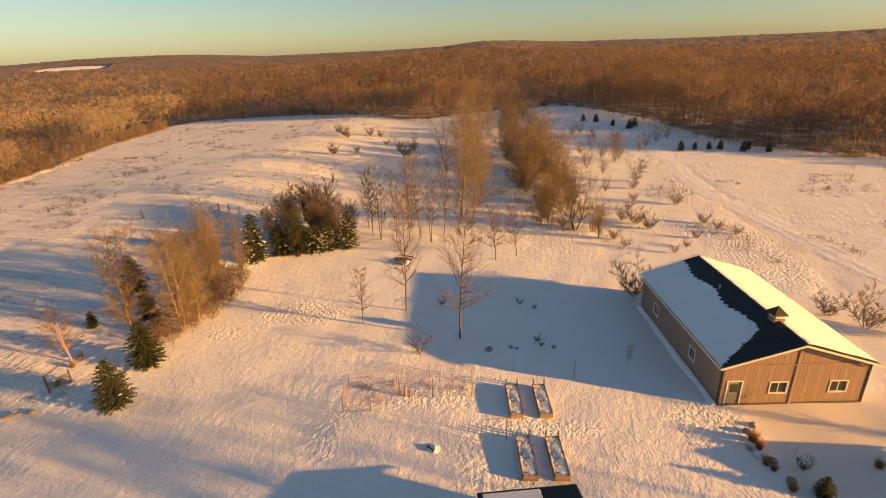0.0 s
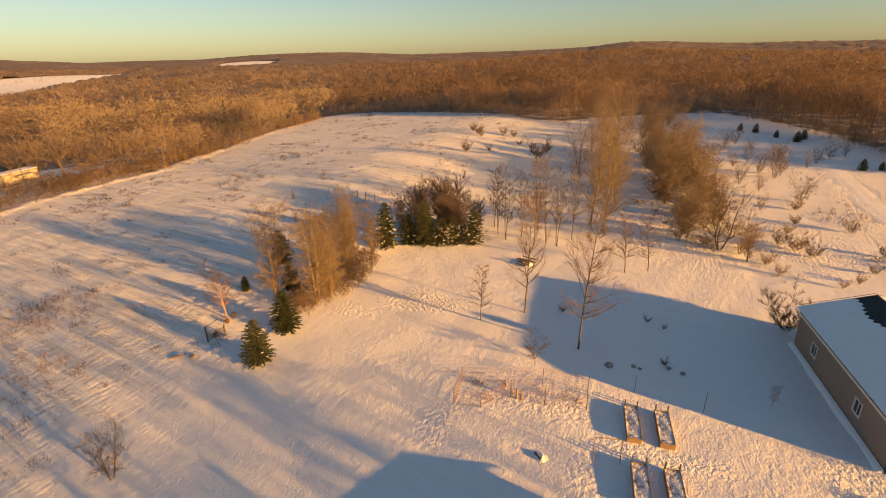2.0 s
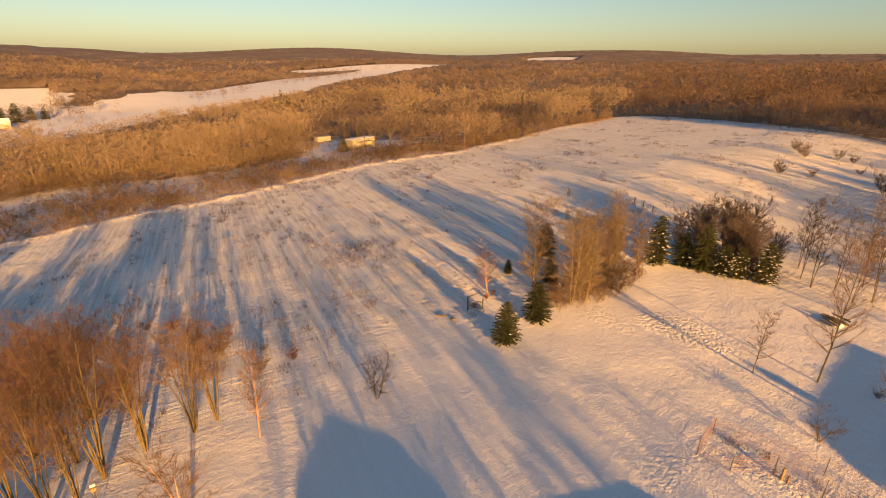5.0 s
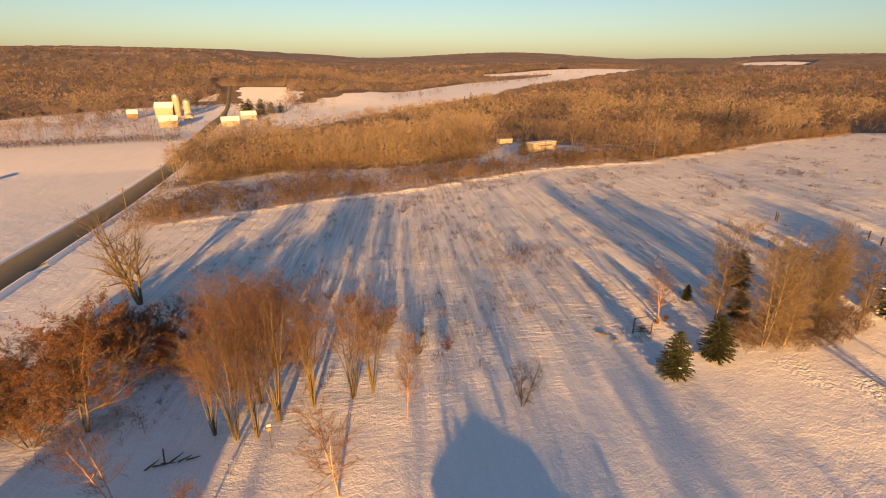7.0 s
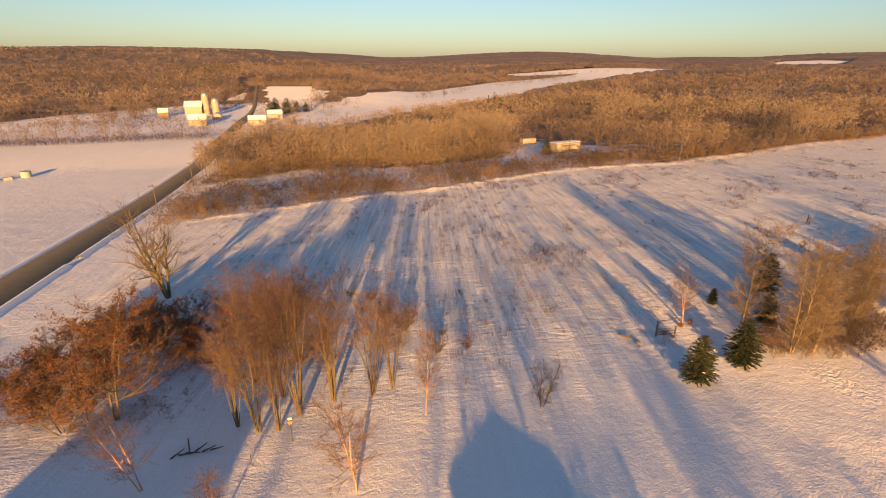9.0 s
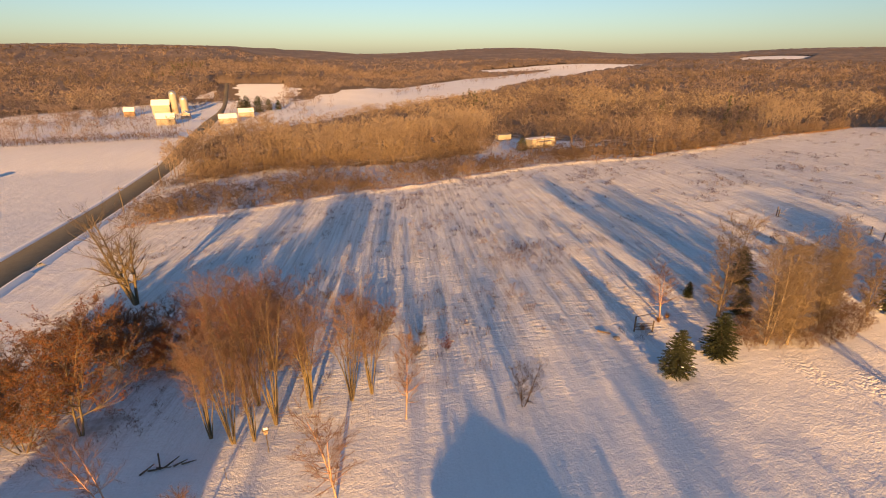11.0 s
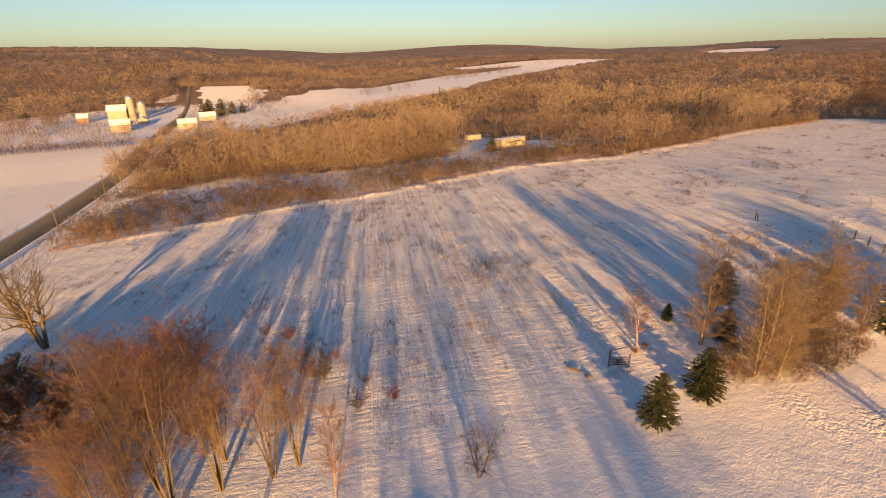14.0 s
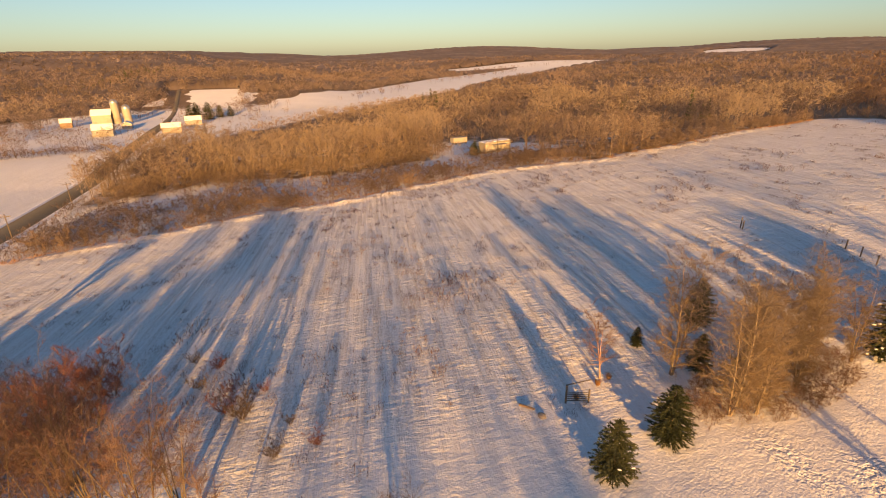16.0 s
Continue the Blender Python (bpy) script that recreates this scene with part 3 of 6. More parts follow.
def crown_tree(seed, twigs, width, limbs=10, base=0.34, radius=0.26, long=0.10, stems=1, mess=0.75):
    """A light bare tree, one unit tall: stems, and limbs that carry a rounded crown of fine twigs."""
    g = np.random.default_rng(seed)
    wood, rows, ends = [], [], []
    squash = g.uniform(0.85, 1.2, 2)
    mid = np.array([0, 0, (base + 1) / 2])
    half = np.array([radius * squash[0], radius * squash[1], (1 - base) / 2 * 0.93])
    for k in range(stems):
        a = k * 6.283 / stems + g.uniform(0, 1)
        off = np.array([math.cos(a), math.sin(a), 0]) * (0.0 if stems == 1 else radius * 0.45)
        bend = off + np.array([*g.normal(0, 0.03, 2), 0.0])
        top = np.array([0, 0, g.uniform(0.84, 0.94)]) + bend
        knee = np.array([0, 0, 0.5]) + bend * 0.45
        wood += [(*(off * 0.25 + np.array([0, 0, -0.03])), *knee, 0.0085 / stems ** 0.4, 0.0050 / stems ** 0.4), (*knee, *top, 0.0050 / stems ** 0.4, 0.0015)]
        for j in range(limbs // stems):
            f = base * 0.8 + (0.92 - base * 0.8) * (j + g.uniform(0, 1)) / (limbs // stems)
            p = knee * f * 2 if f < 0.5 else knee + (top - knee) * min(1.0, (f - 0.5) * 2.3)
            az, lat = j * 2.4 + g.uniform(0, 0.9), g.uniform(-0.25, 1.0)
            q = mid + half * np.array([math.cos(az) * math.sqrt(1 - min(lat * lat, 0.98)), math.sin(az) * math.sqrt(1 - min(lat * lat, 0.98)), lat]) * g.uniform(0.6, 0.95)
            q[2] = max(q[2], p[2] + 0.04)
            rows.append((*p, *q, 0.0030))
            ends.append((p, q))
    for k in range(twigs):
        p, q = ends[int(g.integers(len(ends)))]
        b = p + (q - p) * g.uniform(0.3, 1.0) ** 0.7
        out = unit((b - mid) / half)
        d = unit(out * 0.6 + unit(q - p) * 0.5 + g.normal(0, mess, 3) + np.array([0, 0, 0.2]))
        rows.append((*b, *(b + d * long * g.uniform(0.5, 1.3)), width * g.uniform(0.7, 1.3)))
    a, at = tubes(wood, 3)
    b, bt = spikes(rows, 2)
    return np.concatenate([a, b]), np.concatenate([at, bt + len(a)]), np.concatenate([np.zeros(len(at), int), np.ones(len(bt), int)])


unit_tall = [crown_tree(100 + i, 260, 0.0036, 22, 0.10, 0.27, 0.12) for i in range(6)]
unit_round = [crown_tree(120 + i, 270, 0.0038, 22, 0.10, 0.40, 0.13) for i in range(6)]
unit_near = unit_tall + unit_round
unit_thin = [crown_tree(140 + i, 210, 0.0019, 16, 0.26, 0.24, 0.10) for i in range(6)]
unit_mid = [crown_tree(200 + i, 78, 0.0095, 11, 0.12, 0.37, 0.16) for i in range(7)]
unit_hill = [crown_tree(250 + i, 36, 0.021, 7, 0.12, 0.44, 0.23) for i in range(6)]
unit_far = [crown_tree(280 + i, 17, 0.042, 4, 0.12, 0.55, 0.34) for i in range(5)]


def before_valley(p):
    """Height factor: the woods stay low in front of the valley's open fields."""
    k = np.ones(len(p))
    for scale, low in ((1.40, 0.85), (1.30, 0.75), (1.22, 0.65), (1.15, 0.55), (1.10, 0.5), (1.06, 0.42), (1.03, 0.36)):
        k = np.where((inside(p[:, 0] * scale, p[:, 1] * scale, VALLEY) | inside(p[:, 0] * scale, p[:, 1] * scale, UPPER_FIELD)) & (np.hypot(p[:, 0], p[:, 1]) > 235), low, k)
    return k


def plant_stands(name, spots, heights, units, kinds, seed):
    """Woods of one belt: kinds are (mask, materials, label); the north side grows redder trees."""
    north = spots[:, 0] > -0.62 * spots[:, 1] + 8 * np.sin(spots[:, 1] / 20)
    for keep, mats, label in kinds:
        for side, stuff in ((~north, mats), (north, [mats[0], mats[1] if mats[1] is TWIG_DUSK else TWIG_NORTH])):
            if (keep & side).any():
                scatter(name, spots[keep & side], heights[keep & side], units, stuff, label + (", reddish brown" if side is north else ""), "woods", seed)


def patchy(p, size, shift=0.0):
    """An uneven field of patches, about -1 to 1."""
    x, y = p[:, 0] / size + shift, p[:, 1] / size - shift
    return (np.sin(x + 1.7 * np.sin(y * 0.8 + 0.5)) * np.sin(y * 1.1 + 1.5 * np.sin(x * 0.7)) + 0.5 * np.sin(2.3 * x + y + 1.3 * np.sin(1.9 * y))) / 1.3


# the nearest woods: pale-stemmed tall trees, round-crowned ones and dusky gaps of brush; open ground east of the tracked field lets the sun in
spots, g = spread(-340, 330, -60, 340, 4.5, 11, lambda x, y: woods(x, y) & seen_side(x, y) & (np.hypot(x, y) < 235) & ~((x > 84) & (y + 0.242 * (x - 60) < 130)))
sort = patchy(spots, 24.0) + g.normal(0, 0.18, len(spots)) + 1.1 * np.exp(-((spots[:, 0] + 178) / 26) ** 2 - ((spots[:, 1] - 38) / 34) ** 2) - 1.0 * np.exp(-((spots[:, 0] + 172) / 16) ** 2 - ((spots[:, 1] - 104) / 16) ** 2)
tall_trees, round_trees, gaps = sort > 0.12, (sort <= 0.12) & (sort > -0.42), sort <= -0.42
lift = patchy(spots, 31.0, 2.0)
plant_stands("woodland", spots, g.uniform(9.5, 15.0, len(spots)) + 2.0 * lift, unit_tall, [(tall_trees, [BARK_PALE, TWIG_OLIVE], "tall bare woodland trees with pale trunks")], 1)
plant_stands("woodland", spots, g.uniform(5.5, 11.5, len(spots)) + 2.0 * lift, unit_round, [(round_trees, [BARK, TWIG_WOOD], "round-crowned bare brown woodland trees")], 2)
scatter("woodland_brush", spots[gaps], g.uniform(3.0, 7.0, len(spots))[gaps], unit_round, [BARK, TWIG_DUSK], "dusky brush filling gaps in the woods", "brush", 3)
spots, g = spread(-480, 480, -420, 480, 7.2, 12, lambda x, y: woods(x, y) & seen_side(x, y) & (np.hypot(x, y) >= 235) & (np.hypot(x, y) < 470))
sort = patchy(spots, 26.0) + g.normal(0, 0.2, len(spots))
low = before_valley(spots)
plant_stands("hillside_woods", spots, np.where(sort > 0.0, g.uniform(9, 15, len(spots)), np.where(sort > -0.55, g.uniform(7, 13.5, len(spots)), g.uniform(5, 10, len(spots)))) * low, unit_mid, [(sort > 0.0, [BARK, TWIG_OLIVE], "bare tan woods covering the hillside"), ((sort <= 0.0) & (sort > -0.55), [BARK, TWIG_HILL], "bare brown woods covering the hillside"), (sort <= -0.55, [BARK, TWIG_DUSK], "dark gaps of brush in the hillside woods")], 5)
spots, g = spread(-950, 950, -420, 950, 12.0, 22, lambda x, y: woods(x, y) & seen_side(x, y) & (np.hypot(x, y) >= 470) & (np.hypot(x, y) < 950))
open_side = before_valley(spots)
sort = patchy(spots, 45.0) + g.normal(0, 0.25, len(spots))
plant_stands("upper_hillside_woods", spots, g.uniform(8, 15, len(spots)) * open_side, unit_hill, [(sort > -0.3, [BARK, TWIG_HILL], "bare brown woods higher on the hillside"), (sort <= -0.3, [BARK, TWIG_DUSK], "darker bare woods higher on the hillside")], 23)
spots, g = spread(-1900, 1500, -900, 1900, 23.0, 24, lambda x, y: woods(x, y) & seen_side(x, y) & (np.hypot(x, y) >= 950) & (np.hypot(x, y) < 1900) & ~inside(x * 1.05, y * 1.05, VALLEY) & ~inside(x * 1.06, y * 1.06, FAR_PATCH) & ~inside(x * 1.13, y * 1.13, FAR_PATCH))
sort = patchy(spots, 80.0) + g.normal(0, 0.3, len(spots))
plant_stands("far_slope_woods", spots, g.uniform(9, 16, len(spots)) * before_valley(spots), unit_far, [(sort > -0.35, [BARK, TWIG_FAR], "far bare woods along the upper slopes"), (sort <= -0.35, [BARK, TWIG_DUSK], "far darker woods along the upper slopes")], 25)


def far_canopy():
    """The closed crowns of the far woods: an uneven skin, crown beside crown, at half a tree's height near by and a full one far off."""
    g = np.random.default_rng(31)
    ang = np.radians(np.arange(-122, 50, 0.25))
    rad = 455 * 1.016 ** np.arange(138)
    a, r = np.meshgrid(ang, rad)
    a = a + g.uniform(-0.0014, 0.0014, a.shape)
    r = r * (1 + g.uniform(-0.005, 0.005, a.shape))
    x, y = r * np.sin(a), r * np.cos(a)
    far = ramp(r, 800, 1100)
    clump = np.sin(x / 19 + 2 * np.sin(y / 31)) * np.sin(y / 23 + 2 * np.sin(x / 37))
    wood = woods(x, y)
    tall = (5.0 + 2.5 * far) + (1.0 + 0.6 * far) * clump + (2.0 + 2.2 * far) * g.random(a.shape)
    open_side = np.zeros(a.shape, bool)
    for k in (1.03, 1.07, 1.12):
        open_side |= inside(x * k, y * k, VALLEY) | inside(x * k, y * k, FAR_PATCH) | inside(x * k, y * k, UPPER_FIELD)
    edge = wood.copy()
    edge[1:-1, 1:-1] = wood[1:-1, 1:-1] & wood[:-2, 1:-1] & wood[2:, 1:-1] & wood[1:-1, :-2] & wood[1:-1, 2:]
    soft = edge.astype(float)
    for _ in range(2):
        soft[1:-1, 1:-1] = np.minimum(soft[1:-1, 1:-1], (soft[:-2, 1:-1] + soft[2:, 1:-1] + soft[1:-1, :-2] + soft[1:-1, 2:]) / 4)
    z = ground(x, y) + tall * ramp(r, 425, 540) * (0.1 + 0.9 * soft) * np.where(open_side, 0.4, 1.0) * np.where(inside(x * 0.982, y * 0.982, VALLEY), 0.2, np.where(inside(x * 0.96, y * 0.96, VALLEY), 0.55, 1.0))
    n, m = a.shape
    idx = np.arange(n * m).reshape(n, m)
    q = np.stack([idx[:-1, :-1], idx[:-1, 1:], idx[1:, 1:], idx[1:, :-1]], -1)
    ok = wood[:-1, :-1] & wood[:-1, 1:] & wood[1:, 1:] & wood[1:, :-1]
    me = raw_mesh("distant_woods", np.stack([x, y, z], -1).reshape(-1, 3), q[ok], [CANOPY, CANOPY_FAR], (r[:-1, :-1][ok] > 950).astype(int))
    tagged(new("distant_woods", me), "distant brown wooded hills along the horizon", "woods", kind="stuff")


far_canopy()
# tree lines that part the far snowfields
g = np.random.default_rng(41)
lines = np.concatenate([np.stack([np.linspace(x0, x1, k) + g.normal(0, w, k), np.linspace(y0, y1, k) + g.normal(0, w, k)], -1) for x0, y0, x1, y1, k, w in ((-640, 240, -900, 500, 70, 7), (-455, 100, -560, 175, 26, 6), (-780, 340, -730, 300, 16, 5), (-425, -44, -520, -52, 30, 4), (-430, 12, -540, 16, 30, 4), (-300, -110, -420, -120, 60, 9), (-345, -80, -330, -140, 22, 8), (-400, -14, -425, 40, 24, 6), (-425, 5, -500, 62, 26, 4), (-500, -46, -452, -68, 26, 5), (-452, -68, -432, -114, 26, 5), (-432, -114, -345, -182, 50, 6), (-540, 14, -520, 70, 40, 9), (-500, 62, -755, 264, 60, 6), (-755, 264, -1001, 537, 60, 8), (-1001, 537, -1255, 1015, 50, 10))])
scatter("tree_lines", lines, g.uniform(4, 10, len(lines)), unit_mid, [BARK, TWIG_HILL], "bare tree lines between distant snowy fields", "trees", 43)

FIELDS = [[(-420, 118), (-455, 160), (-517, 226), (-704, 379), (-904, 606), (-1050, 780), (-1250, 1010), (-1140, 760), (-1001, 537), (-755, 264), (-560, 108), (-500, 62), (-425, 5)], [(-428, -28), (-535, -34), (-530, 24), (-428, 10)], [(-465, -62), (-525, -60), (-525, -47), (-465, -46)]]
spots, g = spread(-640, -537, -75, 62, 7.5, 49, lambda x, y: np.abs(y + 41) > 6)
scatter("roadside_woods", spots, g.uniform(4, 9, len(spots)), unit_mid, [BARK, TWIG_HILL], "bare woods behind the small distant field", "woods", 50)
spots, g = spread(-700, -420, -400, 120, 8.0, 45, lambda x, y: inside(x, y, VALLEY) & ~inside(x, y, FIELDS[0]) & ~inside(x, y, FIELDS[1]) & ~inside(x, y, FIELDS[2]) & (np.abs(y + 37) > 6))
scatter("roadside_woods", spots, g.uniform(3, 9, len(spots)), unit_mid, [BARK, TWIG_HILL], "bare woods between the distant snowy fields", "woods", 46)


def unit_pine(seed):
    """A light evergreen: tiers of drooping slivers round a trunk."""
    g = np.random.default_rng(seed)
    rows = [(0, 0, 0, 0, 0, 1.0, 0.012)]
    for k in range(60):
        f = g.uniform(0.08, 0.97)
        a, l = k * 2.4, 0.24 * (1.03 - f)
        rows.append((math.cos(a) * l * 0.1, math.sin(a) * l * 0.1, f, math.cos(a) * l, math.sin(a) * l, f - 0.03, 0.035))
    v, t = spikes(rows, 2)
    return v, t, np.zeros(len(t), int)


pines = [unit_pine(610 + i) for i in range(4)]
g = np.random.default_rng(47)
spots = np.concatenate([np.stack([cx + g.normal(0, rx, n), cy + g.normal(0, ry, n)], -1) for cx, cy, rx, ry, n in ((-800, -105, 45, 26, 60), (-620, -100, 20, 14, 26), (-1900, -760, 260, 120, 150), (140, 640, 40, 20, 20), (-330, 140, 22, 14, 6), (-200, 205, 30, 20, 8))])
scatter("pine_stands", spots, g.uniform(9, 15, len(spots)), pines, [NEEDLE], "dark evergreens standing among the bare woods", "woods", 48)

# unseen sparse trees, added east of the farmhouse to break the low sun
spots, g = spread(42, 68, -34, 13.6, 4.8, 18, lambda x, y: (y > 1) | (((x * 7.3 + y * 3.1) % 1.0) < 0.22))
scatter("east_woods", spots, g.uniform(12, 20, len(spots)) + 4.5 * ramp(spots[:, 1], 2, 6), unit_thin, [BARK, TWIG_WOOD], "unseen bare trees added in the east to break the low sun", "woods", 18)

# low growth under the nearest trees
unit_low = [crown_tree(450 + i, 60, 0.013, 9, 0.04, 0.55, 0.26, 3) for i in range(5)]
unit_bush = [crown_tree(400 + i, 110, 0.0085, 15, 0.04, 0.48, 0.20, 3) for i in range(6)]
spots, g = spread(-236, 220, -62, 240, 4.6, 51, lambda x, y: woods(x, y) & seen_side(x, y) & (np.hypot(x, y) < 236))
scatter("woods_understory", spots, g.uniform(1.8, 5.2, len(spots)), unit_bush, [BARK, TWIG_WOOD], "brown saplings and brush under the woods", "brush", 52)

# brush along the west edge of the field
spots, g = spread(-172, -112, -40, 96, 1.75, 14, lambda x, y: inside(x, y, BRUSH) & ~inside(x, y, FARM_FIELD) & (np.sin(x * 0.21 + 2 * np.sin(y * 0.13)) + np.sin(y * 0.17) > -0.7) & (off_lane(x, y) > 4.5))
scatter("brush", spots, g.uniform(1.4, 4.4, len(spots)), unit_bush, [BARK, BRUSH_TWIG], "low brown brush and briars along the field edge", "brush", 4)
WEST_EDGE = np.array(FARM_FIELD[1:13], float)
NORTH_EDGE = np.array(FARM_FIELD[13:23], float)
EAST_EDGE = np.array(FARM_FIELD[23:31], float)


def beside(line, count, g, out):
    """Spots strewn along a line."""
    d = np.r_[0, np.cumsum(np.hypot(*np.diff(line, axis=0).T))]
    t = g.uniform(0, d[-1], count)
    return np.stack([np.interp(t, d, line[:, 0]), np.interp(t, d, line[:, 1])], -1) + g.normal(0, out, (count, 2))


g = np.random.default_rng(3)
edge = np.concatenate([beside(WEST_EDGE, 200, g, 1.3), beside(WEST_EDGE[:8], 420, g, 1.1) - np.array([2.5, 0]), beside(WEST_EDGE[:8], 520, g, 2.6) - np.array([6.0, 0])])
scatter("field_edge_weeds", edge, np.r_[g.uniform(0.5, 1.6, 200), g.uniform(0.8, 2.4, 420), g.uniform(1.3, 3.8, 520)], unit_low, [BARK, BRUSH_TWIG], "dry weeds and briars along the field margin", "brush", 5)
g = np.random.default_rng(66)
rim = np.concatenate([beside(WEST_EDGE[6:], 220, g, 2.0) - np.array([2.0, 0]), beside(NORTH_EDGE, 300, g, 2.2) + np.array([0, 2.0]), beside(EAST_EDGE, 220, g, 2.2) + np.array([0, 2.0])])
fringe = beside(np.array([(-164, -25), (-171, 3), (-157, 27), (-150, 37), (-157, 58), (-158, 72)], float), 330, g, 2.6) - np.array([2.0, 0])
scatter("woods_edge_brush", fringe, g.uniform(2.2, 6.5, len(fringe)), unit_bush, [BARK, TWIG_OLIVE], "tan brush at the foot of the woods", "brush", 29)
scatter("woods_edge_brush", rim, g.uniform(1.2, 5.0, len(rim)), unit_bush, [BARK, TWIG_WOOD], "low brush along the foot of the woods", "brush", 19)

# weeds standing through the snow of the field
spots, g = spread(-140, -34, -24, 225, 1.75, 15, lambda x, y: inside(x, y, FARM_FIELD))
thick_ = patchy(spots, 9.0) + 0.8 * patchy(spots, 2.6, 1.0) + g.normal(0, 0.55, len(spots)) - 0.5 * ramp(spots[:, 1], 90, 150)
tall_ = 0.32 + 0.5 * g.uniform(0, 1, len(spots)) ** 2 + 0.95 * np.maximum(thick_ - 0.9, 0) * g.uniform(0.3, 1, len(spots))
spots, tall_ = spots[thick_ > 0.33], np.minimum(tall_[thick_ > 0.33], 1.4)


def weed_patch(seed, stalks=22):
    """A loose patch of upright weed stalks, each with a small spray on top."""
    g = np.random.default_rng(seed)
    rows = []
    for k in range(stalks):
        x, y = g.normal(0, 0.55, 2)
        l = g.uniform(0.3, 1.0) * math.exp(-0.5 * (x * x + y * y))
        tip = np.array([x, y, 0]) + l * unit(np.array([g.normal(0, 0.5), g.normal(0, 0.5), 0.8]))
        rows.append((x, y, -0.1, *tip, 0.030))
        for j in range(2):
            b = np.array([x, y, 0]) + (tip - np.array([x, y, 0])) * g.uniform(0.45, 0.9)
            rows.append((*b, *(b + unit(np.array([g.normal(0, 0.6), g.normal(0, 0.6), 0.8])) * 0.34 * l), 0.030))
    v, t = spikes(rows, 2)
    return v, t, np.zeros(len(t), int)


unit_weed = [weed_patch(500 + i) for i in range(6)]
scatter("field_weeds", spots, tall_, unit_weed, [GRASS_DRY, GRASS_DRY], "dry weed stalks standing through the snow", "weeds", 6)
g = np.random.default_rng(17)
row = beside(WEST_EDGE, 800, g, 0.6) - np.array([0.9, 0])
scatter("edge_grass", row, g.uniform(0.4, 1.1, len(row)), unit_weed, [GRASS_GOLD, GRASS_GOLD], "golden dry grass along the lip of the field", "grass", 20)
spots, g = spread(18, 70, 58, 116, 1.9, 16, lambda x, y: (np.sin(x * 0.23 + 1.5 * np.sin(y * 0.17)) + np.sin(y * 0.21) > 0.7) & (np.abs(x - 41) > 4))
scatter("track_weeds", spots, 0.4 + 0.7 * g.uniform(0, 1, len(spots)) ** 2, unit_weed, [GRASS_DRY, GRASS_DRY], "dry weed stalks beside the field track", "weeds", 7)
# low reddish clumps in loose groups across the near field
g = np.random.default_rng(31)
heart = np.stack([g.uniform(-86, -45, 34), g.uniform(13, 38, 34)], -1)
spots = np.repeat(heart, 6, 0) + g.normal(0, 1.5, (204, 2))
spots = spots[spots[:, 0] < -42]
scatter("field_clumps", spots, 0.35 + 0.95 * g.uniform(0, 1, len(spots)) ** 1.6, unit_bush, [BARK, TWIG_RED], "low reddish weed clumps in the snowy field", "weeds", 9)


# ---- single trees ----
kind_of_tree("maple", BARK_OLIVE, TWIG_RED, 4, h=10.5, stems=8, splay=0.115, limbs=11, bare=0.44, reach=0.25, angle=60, rise=0.3, subs=7, twigs=11, twig_len=0.5, twig_r=0.0055, r=0.0092, dome=0.95, short=0.78, mess=0.72, crook=0.055)
kind_of_tree("birch", BARK_BIRCH, TWIG_TAN, 3, h=11, stems=3, splay=0.09, limbs=28, bare=0.08, reach=0.22, angle=56, subs=7, twigs=14, twig_len=0.6, twig_r=0.007, r=0.0085, rise=0.4, dome=0.8, mess=0.62)
kind_of_tree("poplar", BARK_GOLD, TWIG_TAN, 2, h=18, stems=2, splay=0.05, limbs=34, bare=0.14, reach=0.27, angle=60, rise=0.3, subs=7, twigs=11, twig_len=0.8, twig_r=0.008, r=0.009, dome=0.7, mess=0.6)
kind_of_tree("lone", BARK, TWIG_RED, 3, h=9, stems=1, limbs=28, bare=0.22, reach=0.27, angle=62, rise=0.25, subs=8, twigs=11, twig_len=0.7, twig_r=0.005, r=0.0095, dome=0.3)
kind_of_tree("apple", BARK, TWIG_GREY, 2, h=5, stems=3, splay=0.45, limbs=10, bare=0.2, reach=0.5, angle=60, rise=0.2, subs=7, twigs=10, twig_len=0.6, twig_r=0.007, r=0.022, crook=0.14, dome=0.5)
kind_of_tree("thin", BARK_PINK, TWIG_RED, 2, h=6, stems=2, splay=0.08, limbs=22, bare=0.22, reach=0.28, angle=60, subs=7, twigs=10, twig_len=0.5, twig_r=0.0045, r=0.011, dome=0.4)
kind_of_tree("shrub", BARK, TWIG_GREY, 4, h=4, stems=11, splay=0.62, limbs=8, bare=0.10, reach=0.32, angle=48, rise=0.3, subs=5, twigs=9, twig_len=0.45, r=0.008, twig_r=0.007, dome=0.6, short=0.45, mess=0.36)
kind_of_tree("scrub", BARK, TWIG_RUST, 3, h=4, stems=9, splay=0.55, limbs=8, bare=0.08, reach=0.34, angle=52, rise=0.3, subs=5, twigs=10, twig_len=0.42, r=0.008, twig_r=0.008, dome=0.7, short=0.5, mess=0.5)
kind_of_tree("pole", BARK, TWIG_GREY, 3, h=12, stems=2, splay=0.05, limbs=24, bare=0.26, reach=0.19, angle=58, subs=6, twigs=10, twig_len=0.6, twig_r=0.008, r=0.007, dome=0.4)
kind_of_tree("old", BARK_OLIVE, TWIG_GREY, 1, h=13, stems=4, splay=0.24, limbs=17, bare=0.24, reach=0.46, angle=60, subs=7, twigs=9, twig_len=0.8, twig_r=0.008, r=0.026, crook=0.06, dome=0.7)
